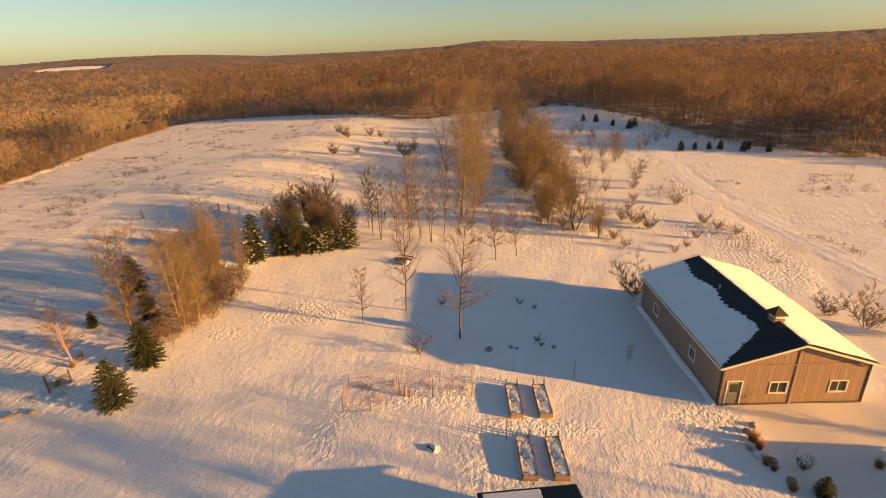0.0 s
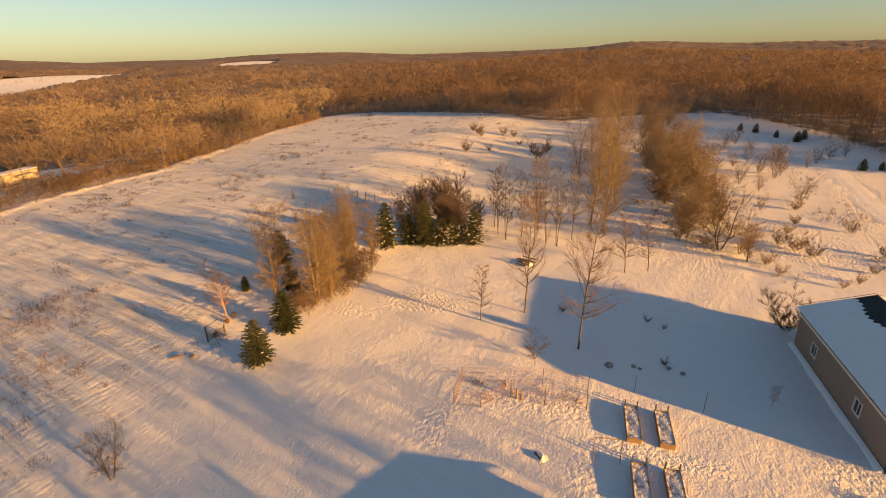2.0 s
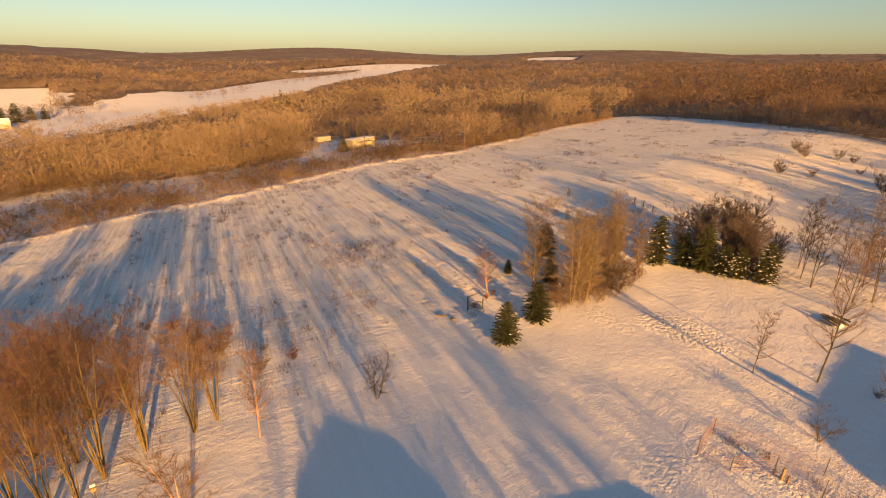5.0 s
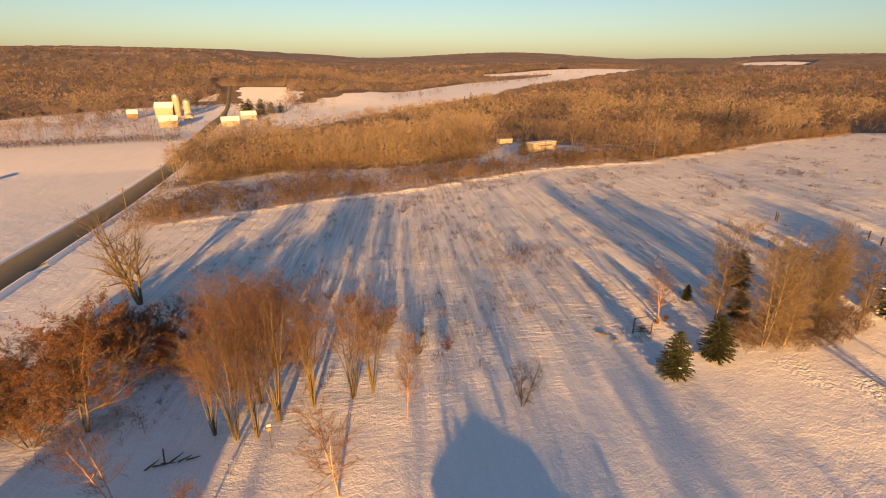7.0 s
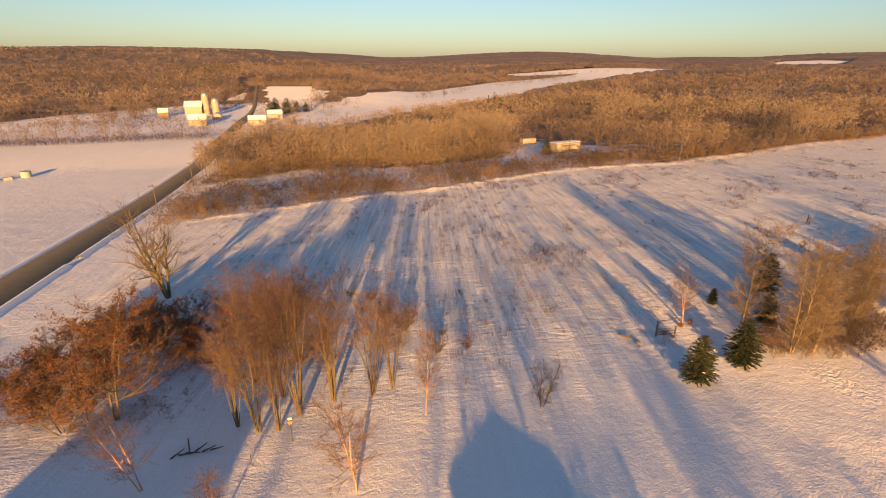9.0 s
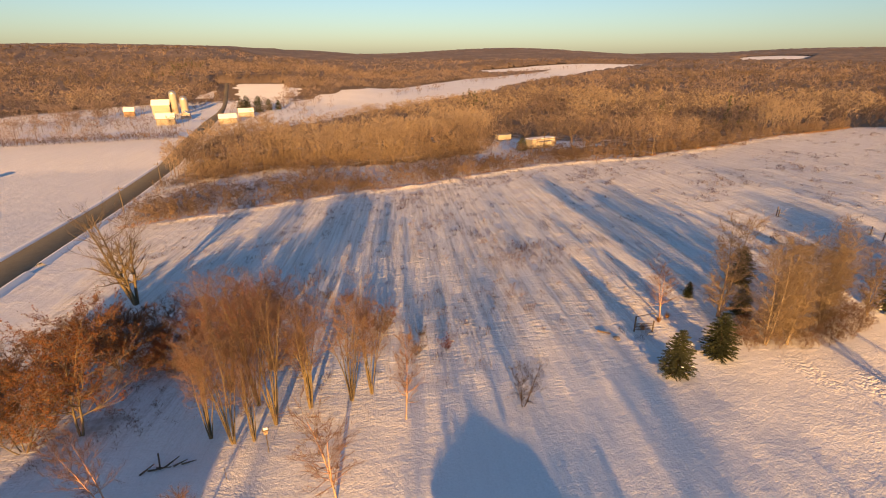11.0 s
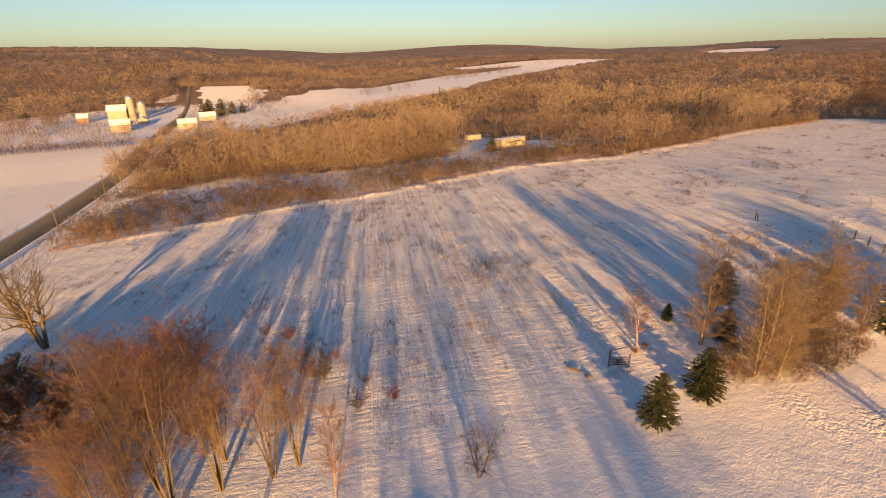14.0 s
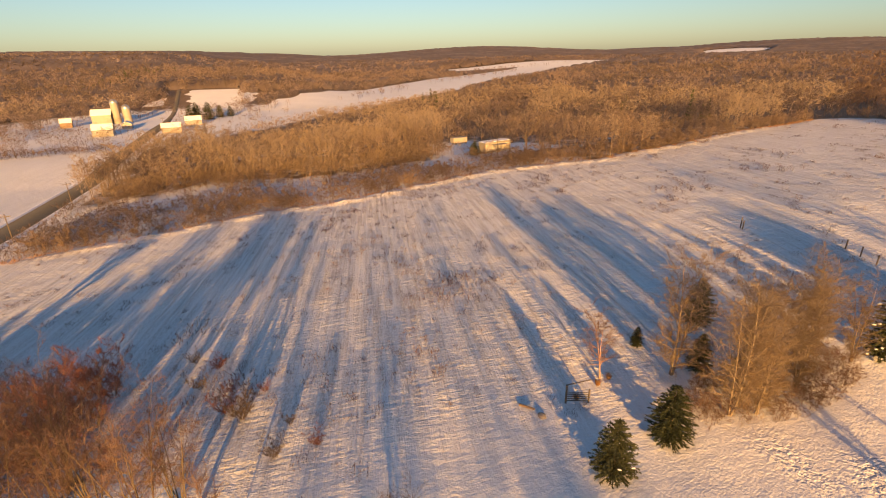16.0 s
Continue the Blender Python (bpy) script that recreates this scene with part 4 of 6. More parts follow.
kind_of_tree("thicket", BARK, TWIG_DARK, 3, h=7, stems=8, splay=0.22, limbs=11, bare=0.16, reach=0.26, angle=50, rise=0.3, subs=6, twigs=10, twig_len=0.7, twig_r=0.010, r=0.008, dome=0.9, short=0.7, mess=0.5)
kind_of_tree("dome", BARK, TWIG_GREY, 4, h=6, stems=5, splay=0.26, limbs=11, bare=0.10, reach=0.34, angle=58, rise=0.25, subs=6, twigs=9, twig_len=0.55, twig_r=0.006, r=0.010, dome=0.95, short=0.7, mess=0.6, crook=0.07)
kind_of_tree("pale_dome", BARK_GOLD, TWIG_TAN, 2, h=6, stems=5, splay=0.26, limbs=11, bare=0.10, reach=0.34, angle=58, rise=0.25, subs=6, twigs=9, twig_len=0.55, twig_r=0.006, r=0.010, dome=0.95, short=0.7, mess=0.6, crook=0.07)
kind_of_tree("hedge", BARK, TWIG_GREY, 4, h=9, stems=3, splay=0.14, limbs=16, bare=0.16, reach=0.33, angle=60, rise=0.3, subs=6, twigs=9, twig_len=0.75, twig_r=0.007, r=0.011, dome=0.7, short=0.6, mess=0.55)

for i, (x, y, h) in enumerate([(-34.5, 3.9, 10.4), (-34.9, 5.6, 9.0), (-34.6, 0.7, 9.6), (-33.5, -1.9, 11.2), (-32.2, -4.8, 9.8), (-36.5, -3.2, 11.6), (-33.4, -6.4, 8.8), (-39.5, -5.5, 11.2), (-42.0, -2.2, 10.4), (-37.6, 0.8, 10.2), (-32.0, -3.4, 8.2)]):
    plant("maple", x, y, h, "bare maple with upswept reddish twigs standing in snow", which=i, name="maple_tree", group="maple cluster", wide=0.92)
for i, (x, y, h) in enumerate([(-30.3, 42.2, 11.3), (-35.7, 41.9, 11.0), (-32.2, 51.8, 9.8), (-31.6, 46.6, 9.2), (-29.6, 44.0, 8.6), (-33.6, 54.0, 9.4), (-34.5, 49.0, 8.5), (-30.6, 49.4, 8.8), (-31.2, 57.0, 7.6)]):
    plant("birch", x, y, h, "bare golden birch beside spruces at the yard's edge", which=i, name="birch_tree", group="yard edge birches", wide=1.3)
plant("thin", -37.7, 36.4, 5.7, "slender young bare tree beside the gate frame", name="sapling", wide=1.3)
plant("lone", -8.1, 47.2, 13.0, "tall slender bare tree in the snowy yard", name="yard_tree", wide=0.7)
plant("lone", -12.1, 44.3, 5.8, "small bare tree in the snowy yard", which=1, name="yard_tree")
plant("lone", -2.0, 41.8, 14.0, "tall bare tree with yellowish trunk in the yard", which=2, name="yard_tree", wide=0.8)
plant("apple", -5.5, 39.0, 3.0, "pruned stubby fruit tree in the snow", which=1, name="fruit_tree", wide=0.8)
for i, (x, y, h) in enumerate([(-15.3, 68.6, 11.0), (-13.4, 70.5, 10.2), (-9.5, 69.4, 12.5), (-7.8, 68.0, 11.5), (-18.4, 74.0, 9.6), (-11.4, 73.5, 11.4), (-17.0, 70.6, 10.4), (-6.2, 71.5, 11.0), (-11.0, 67.6, 9.0)]):
    plant("pole", x, y, h, "clump of slender bare trees beyond the yard", which=i, name="pole_tree", group="slender trees")
for i, (x, y, h) in enumerate([(-4.2, 79.0, 18.0), (-2.0, 76.0, 16.5), (-1.0, 92.0, 17.0), (-4.5, 108.0, 16.5)]):
    plant("poplar", x, y, h, "tall golden bare poplar", which=i, name="poplar_tree", group="poplar row", wide=1.3)
plant("lone", 1.5, 61.3, 7.6, "small bare tree by the hedgerow", name="yard_tree", which=1)
plant("lone", 4.2, 62.7, 7.0, "small bare tree by the hedgerow", name="yard_tree", which=2)
plant("apple", 13.4, 73.4, 7.4, "gnarled old bare fruit tree with dark limbs", name="fruit_tree")
g = np.random.default_rng(77)
for i in range(84):
    y = 69.5 + 64 * (i / 84) ** 0.95
    x = 13.0 - (y - 72) * 0.06 + g.uniform(-5.2, 5.2)
    h = (5.2 + 0.09 * (y - 72)) * g.uniform(0.55, 1.2)
    if abs(x - 13.4) + abs(y - 73.4) > 2.5 and g.random() < 0.74:
        plant(("hedge", "dome", "shrub", "pale_dome")[i % 4], x, y, h * (0.6 if i % 4 == 2 else 1.0), "bare hedgerow tree in the fence line", which=i, name="hedgerow_tree", group="hedgerow", wide=g.uniform(1.05, 1.45))
for i in range(26):
    plant("dome" if i % 2 else "hedge", g.uniform(3, 15), 132 + i * 2.6, g.uniform(5, 9.5), "bare tree at the hedgerow's far end", which=i, name="hedgerow_tree", group="hedgerow", wide=1.15)
for i in range(12):
    plant("poplar" if i % 3 == 0 else "hedge", -5.0 + 4.5 * math.sin(i * 2.3), 96 + i * 8.4, g.uniform(7, 12), "bare tree in the row behind the yard", which=i, name="row_tree", group="poplar row", wide=1.2)
for i, (x, y, h) in enumerate([(26.6, 153.9, 4.5), (23.5, 148.0, 5.0), (29.0, 146.0, 3.4), (28.8, 118.5, 6.4), (30.4, 121.0, 5.6), (26.6, 122.0, 5.2), (29.3, 101.0, 5.6), (25.9, 131.7, 5.0), (31.5, 131.0, 4.6), (22.4, 127.0, 3.6), (37.0, 129.0, 4.0), (40.0, 134.0, 3.8), (44.0, 139.5, 4.4), (48.0, 143.0, 4.0), (33.6, 138.0, 4.0), (21.5, 112.0, 4.8), (24.0, 107.0, 4.2), (22.0, 94.5, 3.0)]):
    plant(("dome", "hedge", "dome")[i % 3], x, y, h, "bare scrub tree along the field track", which=i, name="scrub_tree", group="track scrub", wide=1.1)
for i, (x, y, h) in enumerate([(22.9, 75.7, 3.4), (24.3, 73.6, 2.6), (21.4, 77.6, 2.8), (32.2, 85.9, 2.6), (32.8, 76.0, 2.2), (33.9, 73.6, 1.7), (35.6, 71.2, 1.5), (25.5, 88, 2.0), (27.5, 96, 2.4), (16.5, 51.4, 4.8), (36.1, 45.2, 4.2), (38.5, 43.5, 4.4), (34.0, 47.5, 3.0), (23.5, 83.0, 1.8), (19.0, 66.0, 1.6), (27.0, 66.0, 1.4), (29.5, 69.5, 1.6), (18.2, 69.0, 2.2), (24.8, 64.0, 1.2)]):
    plant("shrub", x, y, h, "bare brown shrub in the snow", which=i, name="shrub", category="shrub", group="shrubs east", wide=1.1)
for i, (x, y, h) in enumerate([(-29.5, 70.0, 7.4), (-26.0, 70.5, 7.8), (-23.0, 70.0, 7.0), (-31.5, 67.5, 6.0), (-27.5, 73.0, 7.6), (-20.5, 71.5, 5.5), (-24.6, 68.4, 7.8), (-28.0, 67.6, 7.0), (-22.0, 67.6, 6.2), (-25.4, 72.4, 8.2), (-31.0, 71.4, 6.0)]):
    plant("thicket", x, y, h, "dense dark bare bush behind small spruces", which=i, name="bush", category="shrub", group="dark thicket", wide=0.95)
plant("old", -67.5, -19.0, 12.5, "large old bare tree with several thick stems", name="old_tree")
plant("dome", -29.2, 16.4, 4.6, "rounded bare shrub tree on the snow", which=1, name="shrub", category="shrub", wide=1.0)
plant("thin", -24.7, 1.6, 6.2, "young birch with two pink stems", name="young_birch", wide=1.5)
plant("thin", -30.7, 7.4, 7.4, "slender single pinkish sapling", which=1, name="sapling", wide=0.8)
plant("thin", -23.6, -6.6, 4.4, "slender pinkish birch sapling in the snow", which=1, name="sapling", wide=1.2)
plant("thin", -28.3, -11.6, 6.4, "thin bare tree leaning in the shade", name="sapling", lean=14, lean_to=250)

# brown undergrowth at the foot of the birches, the thicket and the hedgerow
g = np.random.default_rng(55)
for name, cx, cy, rx, ry, n, lo, hi in (("birch_undergrowth", -31.2, 47.5, 3.2, 9.4, 330, 0.5, 1.9), ("thicket_undergrowth", -25.5, 68.0, 7.0, 4.2, 170, 0.5, 2.6), ("hedgerow_undergrowth", 10.5, 92.0, 5.5, 22.0, 210, 0.5, 2.0), ("oak_undergrowth", -44.0, -14.0, 10.0, 9.0, 190, 0.4, 1.4)):
    a, r = g.uniform(0, 6.28, n), np.sqrt(g.uniform(0, 1, n))
    scatter(name, np.stack([cx + rx * r * np.cos(a), cy + ry * r * np.sin(a)], -1), g.uniform(lo, hi, n), unit_bush, [BARK, TWIG_RED if "oak" in name or "birch" in name else TWIG_GREY], "tangled brown undergrowth in the snow", "brush", 21)



# ---- spruces ----
def spruce_meshes(seed, h=5.0, spread_=0.36, tiers=17, snow=0.0):
    g = np.random.default_rng(seed)
    bars, fine, caps = [], [], []
    for k in range(tiers):
        f = 0.03 + 0.94 * k / (tiers - 1)
        z = h * f
        length = h * spread_ * (1 - f ** 2.6) ** 0.8 * (0.76 + 0.2 * min(1.0, f / 0.18)) + 0.08
        for b in range(int(15 - 8 * f)):
            a = k * 1.1 + b * 6.283 / int(15 - 8 * f) + g.uniform(-0.25, 0.25)
            l = length * g.uniform(0.78, 1.12)
            out = np.array([math.cos(a), math.sin(a), 0.0])
            p, q = np.array([0, 0, z]), out * l + np.array([0, 0, z - 0.10 * l + 0.16 * l * g.uniform(-0.6, 1.0)])
            bars.append((*p, *q, 0.03, 0.012))
            side = np.array([-out[1], out[0], 0.0])
            n = max(10, int(34 * l / (h * spread_)))
            for m in range(n):
                w = 0.15 + 0.85 * (m + g.uniform(0, 1)) / n
                c = p + (q - p) * w
                d = unit(out * 0.8 + side * g.normal(0, 0.75) + np.array([0, 0, g.normal(-0.05, 0.28)]))
                fine.append((*c, *(c + d * g.uniform(0.18, 0.36) * (1.15 - 0.4 * w)), 0.050))
            if snow and g.random() < snow and f < 0.75:
                caps.append(p + (q - p) * g.uniform(0.6, 1.0) + np.array([0, 0, 0.06]))
    for k in range(10):
        a = k * 0.7
        fine.append((0, 0, h * 0.96, math.cos(a) * 0.12, math.sin(a) * 0.12, h * (0.99 + 0.01 * (k % 3)), 0.03))
    bars.append((0, 0, h * 0.9, 0, 0, h * 1.03, 0.02, 0.006))
    t, tt = tubes([(0, 0, -0.2, 0, 0, h * 0.95, 0.02 * h, 0.01)], 7)
    a, at = tubes(bars, 3)
    fine = np.array(fine)
    fine[:, 6] *= 1.15
    b, bt = spikes(fine, 2)
    trunk = raw_mesh("spruce_trunk", t, tt, BARK)
    boughs = raw_mesh("spruce_boughs", np.concatenate([a, b]), np.concatenate([at, bt + len(a)]), NEEDLE)
    cap = None
    if caps:
        bm = bmesh.new()
        for c in caps:
            bmesh.ops.create_icosphere(bm, subdivisions=1, radius=1.0, matrix=Matrix.Translation(c) @ Matrix.Rotation(g.uniform(0, 6), 4, "Z") @ Matrix.Diagonal((g.uniform(0.09, 0.24), g.uniform(0.07, 0.16), g.uniform(0.03, 0.06), 1)))
        cap = bpy.data.meshes.new("bough_snow")
        bm.to_mesh(cap)
        bm.free()
        cap.materials.append(SNOW_CAP)
    return trunk, boughs, cap


SPRUCES = [spruce_meshes(1, 5.0, 0.37, 22, 0.03), spruce_meshes(2, 5.0, 0.36, 22, 0.0), spruce_meshes(3, 5.0, 0.34, 19, 0.42), spruce_meshes(4, 5.0, 0.36, 18, 0.5)]


def spruce(x, y, h, which, label, group="", wide=1.0, turn=0.0):
    s = h / 5.0
    ob = thing("spruce", stand(x, y, turn) @ Matrix.Diagonal((s * wide, s * wide, s, 1)), label, "tree", group)
    t, b, c = SPRUCES[which]
    child("trunk", t, ob)
    child("crown", b, ob, "dark green needled boughs")
    if c:
        tagged(child("snow", c, ob, "clumps of snow"), kind="stuff")
    return ob


spruce(-29.0, 30.7, 4.3, 0, "small dark green spruce standing alone in snow", "", 0.94)
spruce(-30.1, 36.3, 4.4, 1, "small dark green spruce beside a birch", "", 1.0)
for x, y, h, k, w in [(-30.7, 60.4, 6.6, 2, 0.85), (-28.2, 62.6, 4.6, 0, 0.85), (-25.8, 63.2, 6.6, 1, 0.72), (-23.6, 63.8, 4.2, 3, 1.0), (-22.0, 64.6, 4.2, 3, 0.9), (-19.4, 65.6, 5.4, 2, 0.85)]:
    spruce(x, y, h, k, "spruce with snow clumped on its boughs", "snowy spruce row", w, x * 40)
for x, y, h in [(-41.2, 50.4, 4.6), (-40.3, 42.3, 1.9), (-35.4, 44.5, 3.4), (-36.5, 52.5, 4.0), (-33.2, 47.0, 3.0)]:
    spruce(x, y, h, int(h * 10) % 2, "dark spruce among bare birches", "spruces among birches", 0.9, x * 31)
spruce(20.9, 24.9, 1.5, 1, "small spruce in the planting beside the driveway", "", 1.1)
for i, (x, y, h) in enumerate([(34.7, 173.4, 5), (42.2, 160.3, 5.5), (44.6, 164.2, 5), (38.5, 166, 4), (47.0, 129.2, 4.6), (50.7, 130.2, 3.4), (53.9, 129.9, 3.6), (56.5, 129.7, 4.2), (60.7, 127.0, 4.4), (62.8, 129.2, 3.4), (66.0, 126.0, 4.0), (31.0, 176.0, 4.4)]):
    spruce(x, y, h * 0.55, i % 2, "small evergreen at the far edge of the field", "field edge evergreens", 1.0, i * 50)
for x, y, h in [(-391.0, -21.7, 9), (-398.6, -18.5, 10), (-391.2, -3.3, 8), (-394.0, 3.2, 7), (-382, -10, 11)]:
    spruce(x, y, h, 0, "dark evergreen beside a distant farmhouse", "farm evergreens", 1.0, x)
spruce(-150.5, 76.5, 4.2, 1, "round dark evergreen beside the trailer home", "", 1.3)


# ---- oak keeping its rust leaves, and the thicket behind it ----
def leafy(seed, h, wide, count, **how):
    wood, fine = grow(seed=seed, h=h, **how)
    g = np.random.default_rng(seed)
    a, at = tubes(wood[wood[:, 6] > 0.016], 5)
    b, bt = spikes(wood[wood[:, 6] <= 0.016][:, :7])
    c, ct = spikes(fine, 2)
    pick = fine[g.integers(len(fine), size=count)]
    p = pick[:, :3] + (pick[:, 3:6] - pick[:, :3]) * g.uniform(0.2, 1.1, (count, 1)) + g.normal(0, 0.06, (count, 3))
    u, v = unit(g.normal(0, 1, (count, 3))), unit(g.normal(0, 1, (count, 3)))
    s = g.uniform(0.035, 0.085, (count, 1))
    leaf = np.stack([p - u * s, p + v * s * 0.6, p + u * s, p - v * s * 0.6 + 0.02], 1).reshape(-1, 3)
    idx = np.arange(count)[:, None] * 4
    tri = np.concatenate([idx + np.array([[0, 1, 2]]), idx + np.array([[0, 2, 3]])])
    return raw_mesh("oak_trunk", a, at, BARK_OLIVE, smooth=True), raw_mesh("oak_twigs", np.concatenate([b, c]), np.concatenate([bt, ct + len(b)]), TWIG_GREY), raw_mesh("oak_leaves", leaf, tri, LEAF_RUST)


OAKS = [leafy(21, 9.0, 1, 11500, stems=2, splay=0.16, limbs=20, bare=0.18, reach=0.52, dome=0.4, angle=62, rise=0.15, subs=9, twigs=13, twig_len=0.6, r=0.014, crook=0.07),
        leafy(22, 5.0, 1, 3600, stems=6, splay=0.5, limbs=9, bare=0.12, reach=0.5, angle=50, subs=6, twigs=10, twig_len=0.5, r=0.010, crook=0.06)]
for which, x, y, h, wide, name, label in [(0, -37.2, -15.7, 9.5, 1.05, "oak_tree", "oak with rust-brown leaves still on its limbs"), (1, -44.0, -19.5, 5.0, 1.2, "oak_shrub", "scrub oak thicket with rust-red leaves"), (1, -48.5, -16.0, 5.4, 1.3, "oak_shrub", "scrub oak thicket with rust-red leaves"), (1, -39.5, -21.5, 4.6, 1.3, "oak_shrub", "scrub oak thicket with rust-red leaves"), (1, -52.0, -13.0, 4.2, 1.4, "oak_shrub", "scrub oak thicket with rust-red leaves"), (1, -47.5, -13.5, 2.4, 1.5, "oak_shrub", "scrub oak thicket with rust-red leaves"), (1, -58.0, -17.6, 3.4, 1.4, "oak_shrub", "scrub oak thicket with rust-red leaves"), (1, -55.0, -19.4, 3.8, 1.4, "oak_shrub", "scrub oak thicket with rust-red leaves"), (1, -61.5, -20.5, 2.6, 1.5, "oak_shrub", "scrub oak thicket with rust-red leaves"), (1, -49.5, -21.5, 4.0, 1.3, "oak_shrub", "scrub oak thicket with rust-red leaves"), (1, -36.5, -19.0, 5.2, 1.3, "oak_shrub", "scrub oak thicket with rust-red leaves"), (1, -42.5, -23.5, 4.8, 1.35, "oak_shrub", "scrub oak thicket with rust-red leaves"), (1, -46.0, -25.5, 4.4, 1.40, "oak_shrub", "scrub oak thicket with rust-red leaves"), (1, -51.5, -26.0, 3.4, 1.50, "oak_shrub", "scrub oak thicket with rust-red leaves"), (1, -57.5, -25.5, 2.6, 1.60, "oak_shrub", "scrub oak thicket with rust-red leaves"), (1, -62.0, -24.5, 2.2, 1.60, "oak_shrub", "scrub oak thicket with rust-red leaves"), (1, -55.5, -22.5, 3.0, 1.50, "oak_shrub", "scrub oak thicket with rust-red leaves"), (1, -53.0, -16.5, 3.6, 1.40, "oak_shrub", "scrub oak thicket with rust-red leaves"), (1, -45.5, -11.0, 2.2, 1.50, "oak_shrub", "scrub oak thicket with rust-red leaves")]:
    t, w, l = OAKS[which]
    s = h / (9.0 if which == 0 else 5.0)
    ob = thing(name, stand(x, y, x * 17) @ Matrix.Diagonal((s * wide, s * wide, s, 1)), label, "tree" if which == 0 else "shrub", "" if which == 0 else "oak thicket")
    child("trunk", t, ob)
    child("crown", w, ob)
    child("leaves", l, ob, "rust-brown dead leaves")
for i, (x, y, h) in enumerate([(-50.0, -2.6, 5.0), (-52.4, -5.0, 5.8), (-49.4, -6.6, 5.2), (-55.0, -2.4, 5.4), (-55.6, -7.4, 5.6), (-52.6, -9.6, 5.0), (-57.4, -4.6, 4.8), (-47.2, -3.8, 4.4), (-58.0, -10.6, 4.4)]):
    plant("scrub", x, y, h, "dense reddish bare crab tree in the thicket behind the maples", which=i, name="crab_tree", group="crab thicket", wide=0.95)
for i, (x, y, h) in enumerate([(-45.4, 8.6, 3.4), (-46.8, 7.4, 2.4), (-39.5, 10.6, 2.0), (-39.4, 13.5, 1.6), (-52.0, 5.0, 2.2), (-55.0, 6.4, 1.8), (-57.6, 4.2, 1.6), (-50.0, 7.6, 1.6), (-42.8, 12.0, 1.3), (-48.6, 10.4, 1.2)]):
    plant("scrub" if i % 2 else "shrub", x, y, h, "bare reddish shrub at the near edge of the field", which=i, name="shrub", category="shrub", group="field edge shrubs", wide=1.05)
g = np.random.default_rng(8)
for i in range(36):
    k = i / 36
    x, y = -43.5 - 13 * k + g.normal(0, 1.6), -2.5 - 15.5 * k + g.normal(0, 2.6)
    plant("scrub" if i % 3 else "shrub", x, y, g.uniform(1.2, 2.8), "dark reddish bare bush in the thicket behind the maples", which=i, name="bush", category="shrub", group="thicket behind maples", wide=1.25)


# ---- the barn ----
def panelled_wall(parent, length, tops, m, openings=(), pitch=0.9):
    """Ribbed steel siding: one sheet an object, cut round the openings (a0, a1, z0, z1). tops(a) is the height at a."""
    a = 0.0
    while a < length - 0.01:
        b = min(a + pitch, length)
        cuts = sorted({a, b, *[v for o in openings for v in o[:2] if a < v < b], *[v for v in (length / 2,) if a < v < b]})
        bm = bmesh.new()
        for c0, c1 in zip(cuts, cuts[1:]):
            mid = (c0 + c1) / 2
            spans, z = [], 0.0
            for o in sorted((o for o in openings if o[0] <= mid <= o[1]), key=lambda o: o[2]):
                spans.append((z, o[2]))
                z = o[3]
            spans.append((z, None))
            for z0, z1 in spans:
                if z1 is not None and z1 - z0 < 0.01:
                    continue
                lo, hi = (tops(c0), tops(c1)) if z1 is None else (z1, z1)
                v = [bm.verts.new(p) for p in ((c0, 0, z0), (c1, 0, z0), (c1, 0, hi), (c0, 0, lo), (c0, 0.1, z0), (c1, 0.1, z0), (c1, 0.1, hi), (c0, 0.1, lo))]
                for f in ((0, 1, 2, 3), (7, 6, 5, 4), (0, 4, 5, 1), (1, 5, 6, 2), (2, 6, 7, 3), (3, 7, 4, 0)):
                    bm.faces.new([v[i] for i in f])
                r = math.ceil((c0 - a) / 0.225 - 0.01) * 0.225 + a
                while r < c1 - 0.03:
                    if r > c0:
                        top = (tops(r) if z1 is None else z1) - 0.02
                        box(r, r + 0.030, -0.007, 0.0, z0 + 0.01, top, 0.0, bm)
                    r += 0.225
        bmesh.ops.recalc_face_normals(bm, faces=bm.faces)
        ob = part("siding_sheet", bm, SIDING, parent)
        ob.matrix_local = m
        a = b


def sash_window(parent, m, w, h, panes=2):
    """A slider window let into a wall: its frame stands proud of local y = 0."""
    top = new("window")
    top.parent = parent
    top.matrix_local = m
    bm = bmesh.new()
    for x0, x1, z0, z1 in ((-w / 2 - 0.09, -w / 2, -0.09, h + 0.09), (w / 2, w / 2 + 0.09, -0.09, h + 0.09), (-w / 2, w / 2, -0.09, 0), (-w / 2, w / 2, h, h + 0.09)):
        box(x0, x1, -0.045, 0.06, z0, z1, 0.006, bm)
    part("frame", bm, TRIM, top, "cream window frame")
    for k in range(panes):
        x0 = -w / 2 + k * w / panes
        part("pane", box(x0 + 0.03, x0 + w / panes - 0.03, 0.03, 0.045, 0.03, h - 0.03), PANE, top)
        bm = bmesh.new()
        for a0, a1, z0, z1 in ((x0, x0 + 0.03, 0, h), (x0 + w / panes - 0.03, x0 + w / panes, 0, h), (x0 + 0.03, x0 + w / panes - 0.03, 0, 0.03), (x0 + 0.03, x0 + w / panes - 0.03, h - 0.03, h)):
            box(a0, a1, 0.01, 0.055, z0, z1, 0.0, bm)
        part("sash", bm, TRIM, top)
    return top


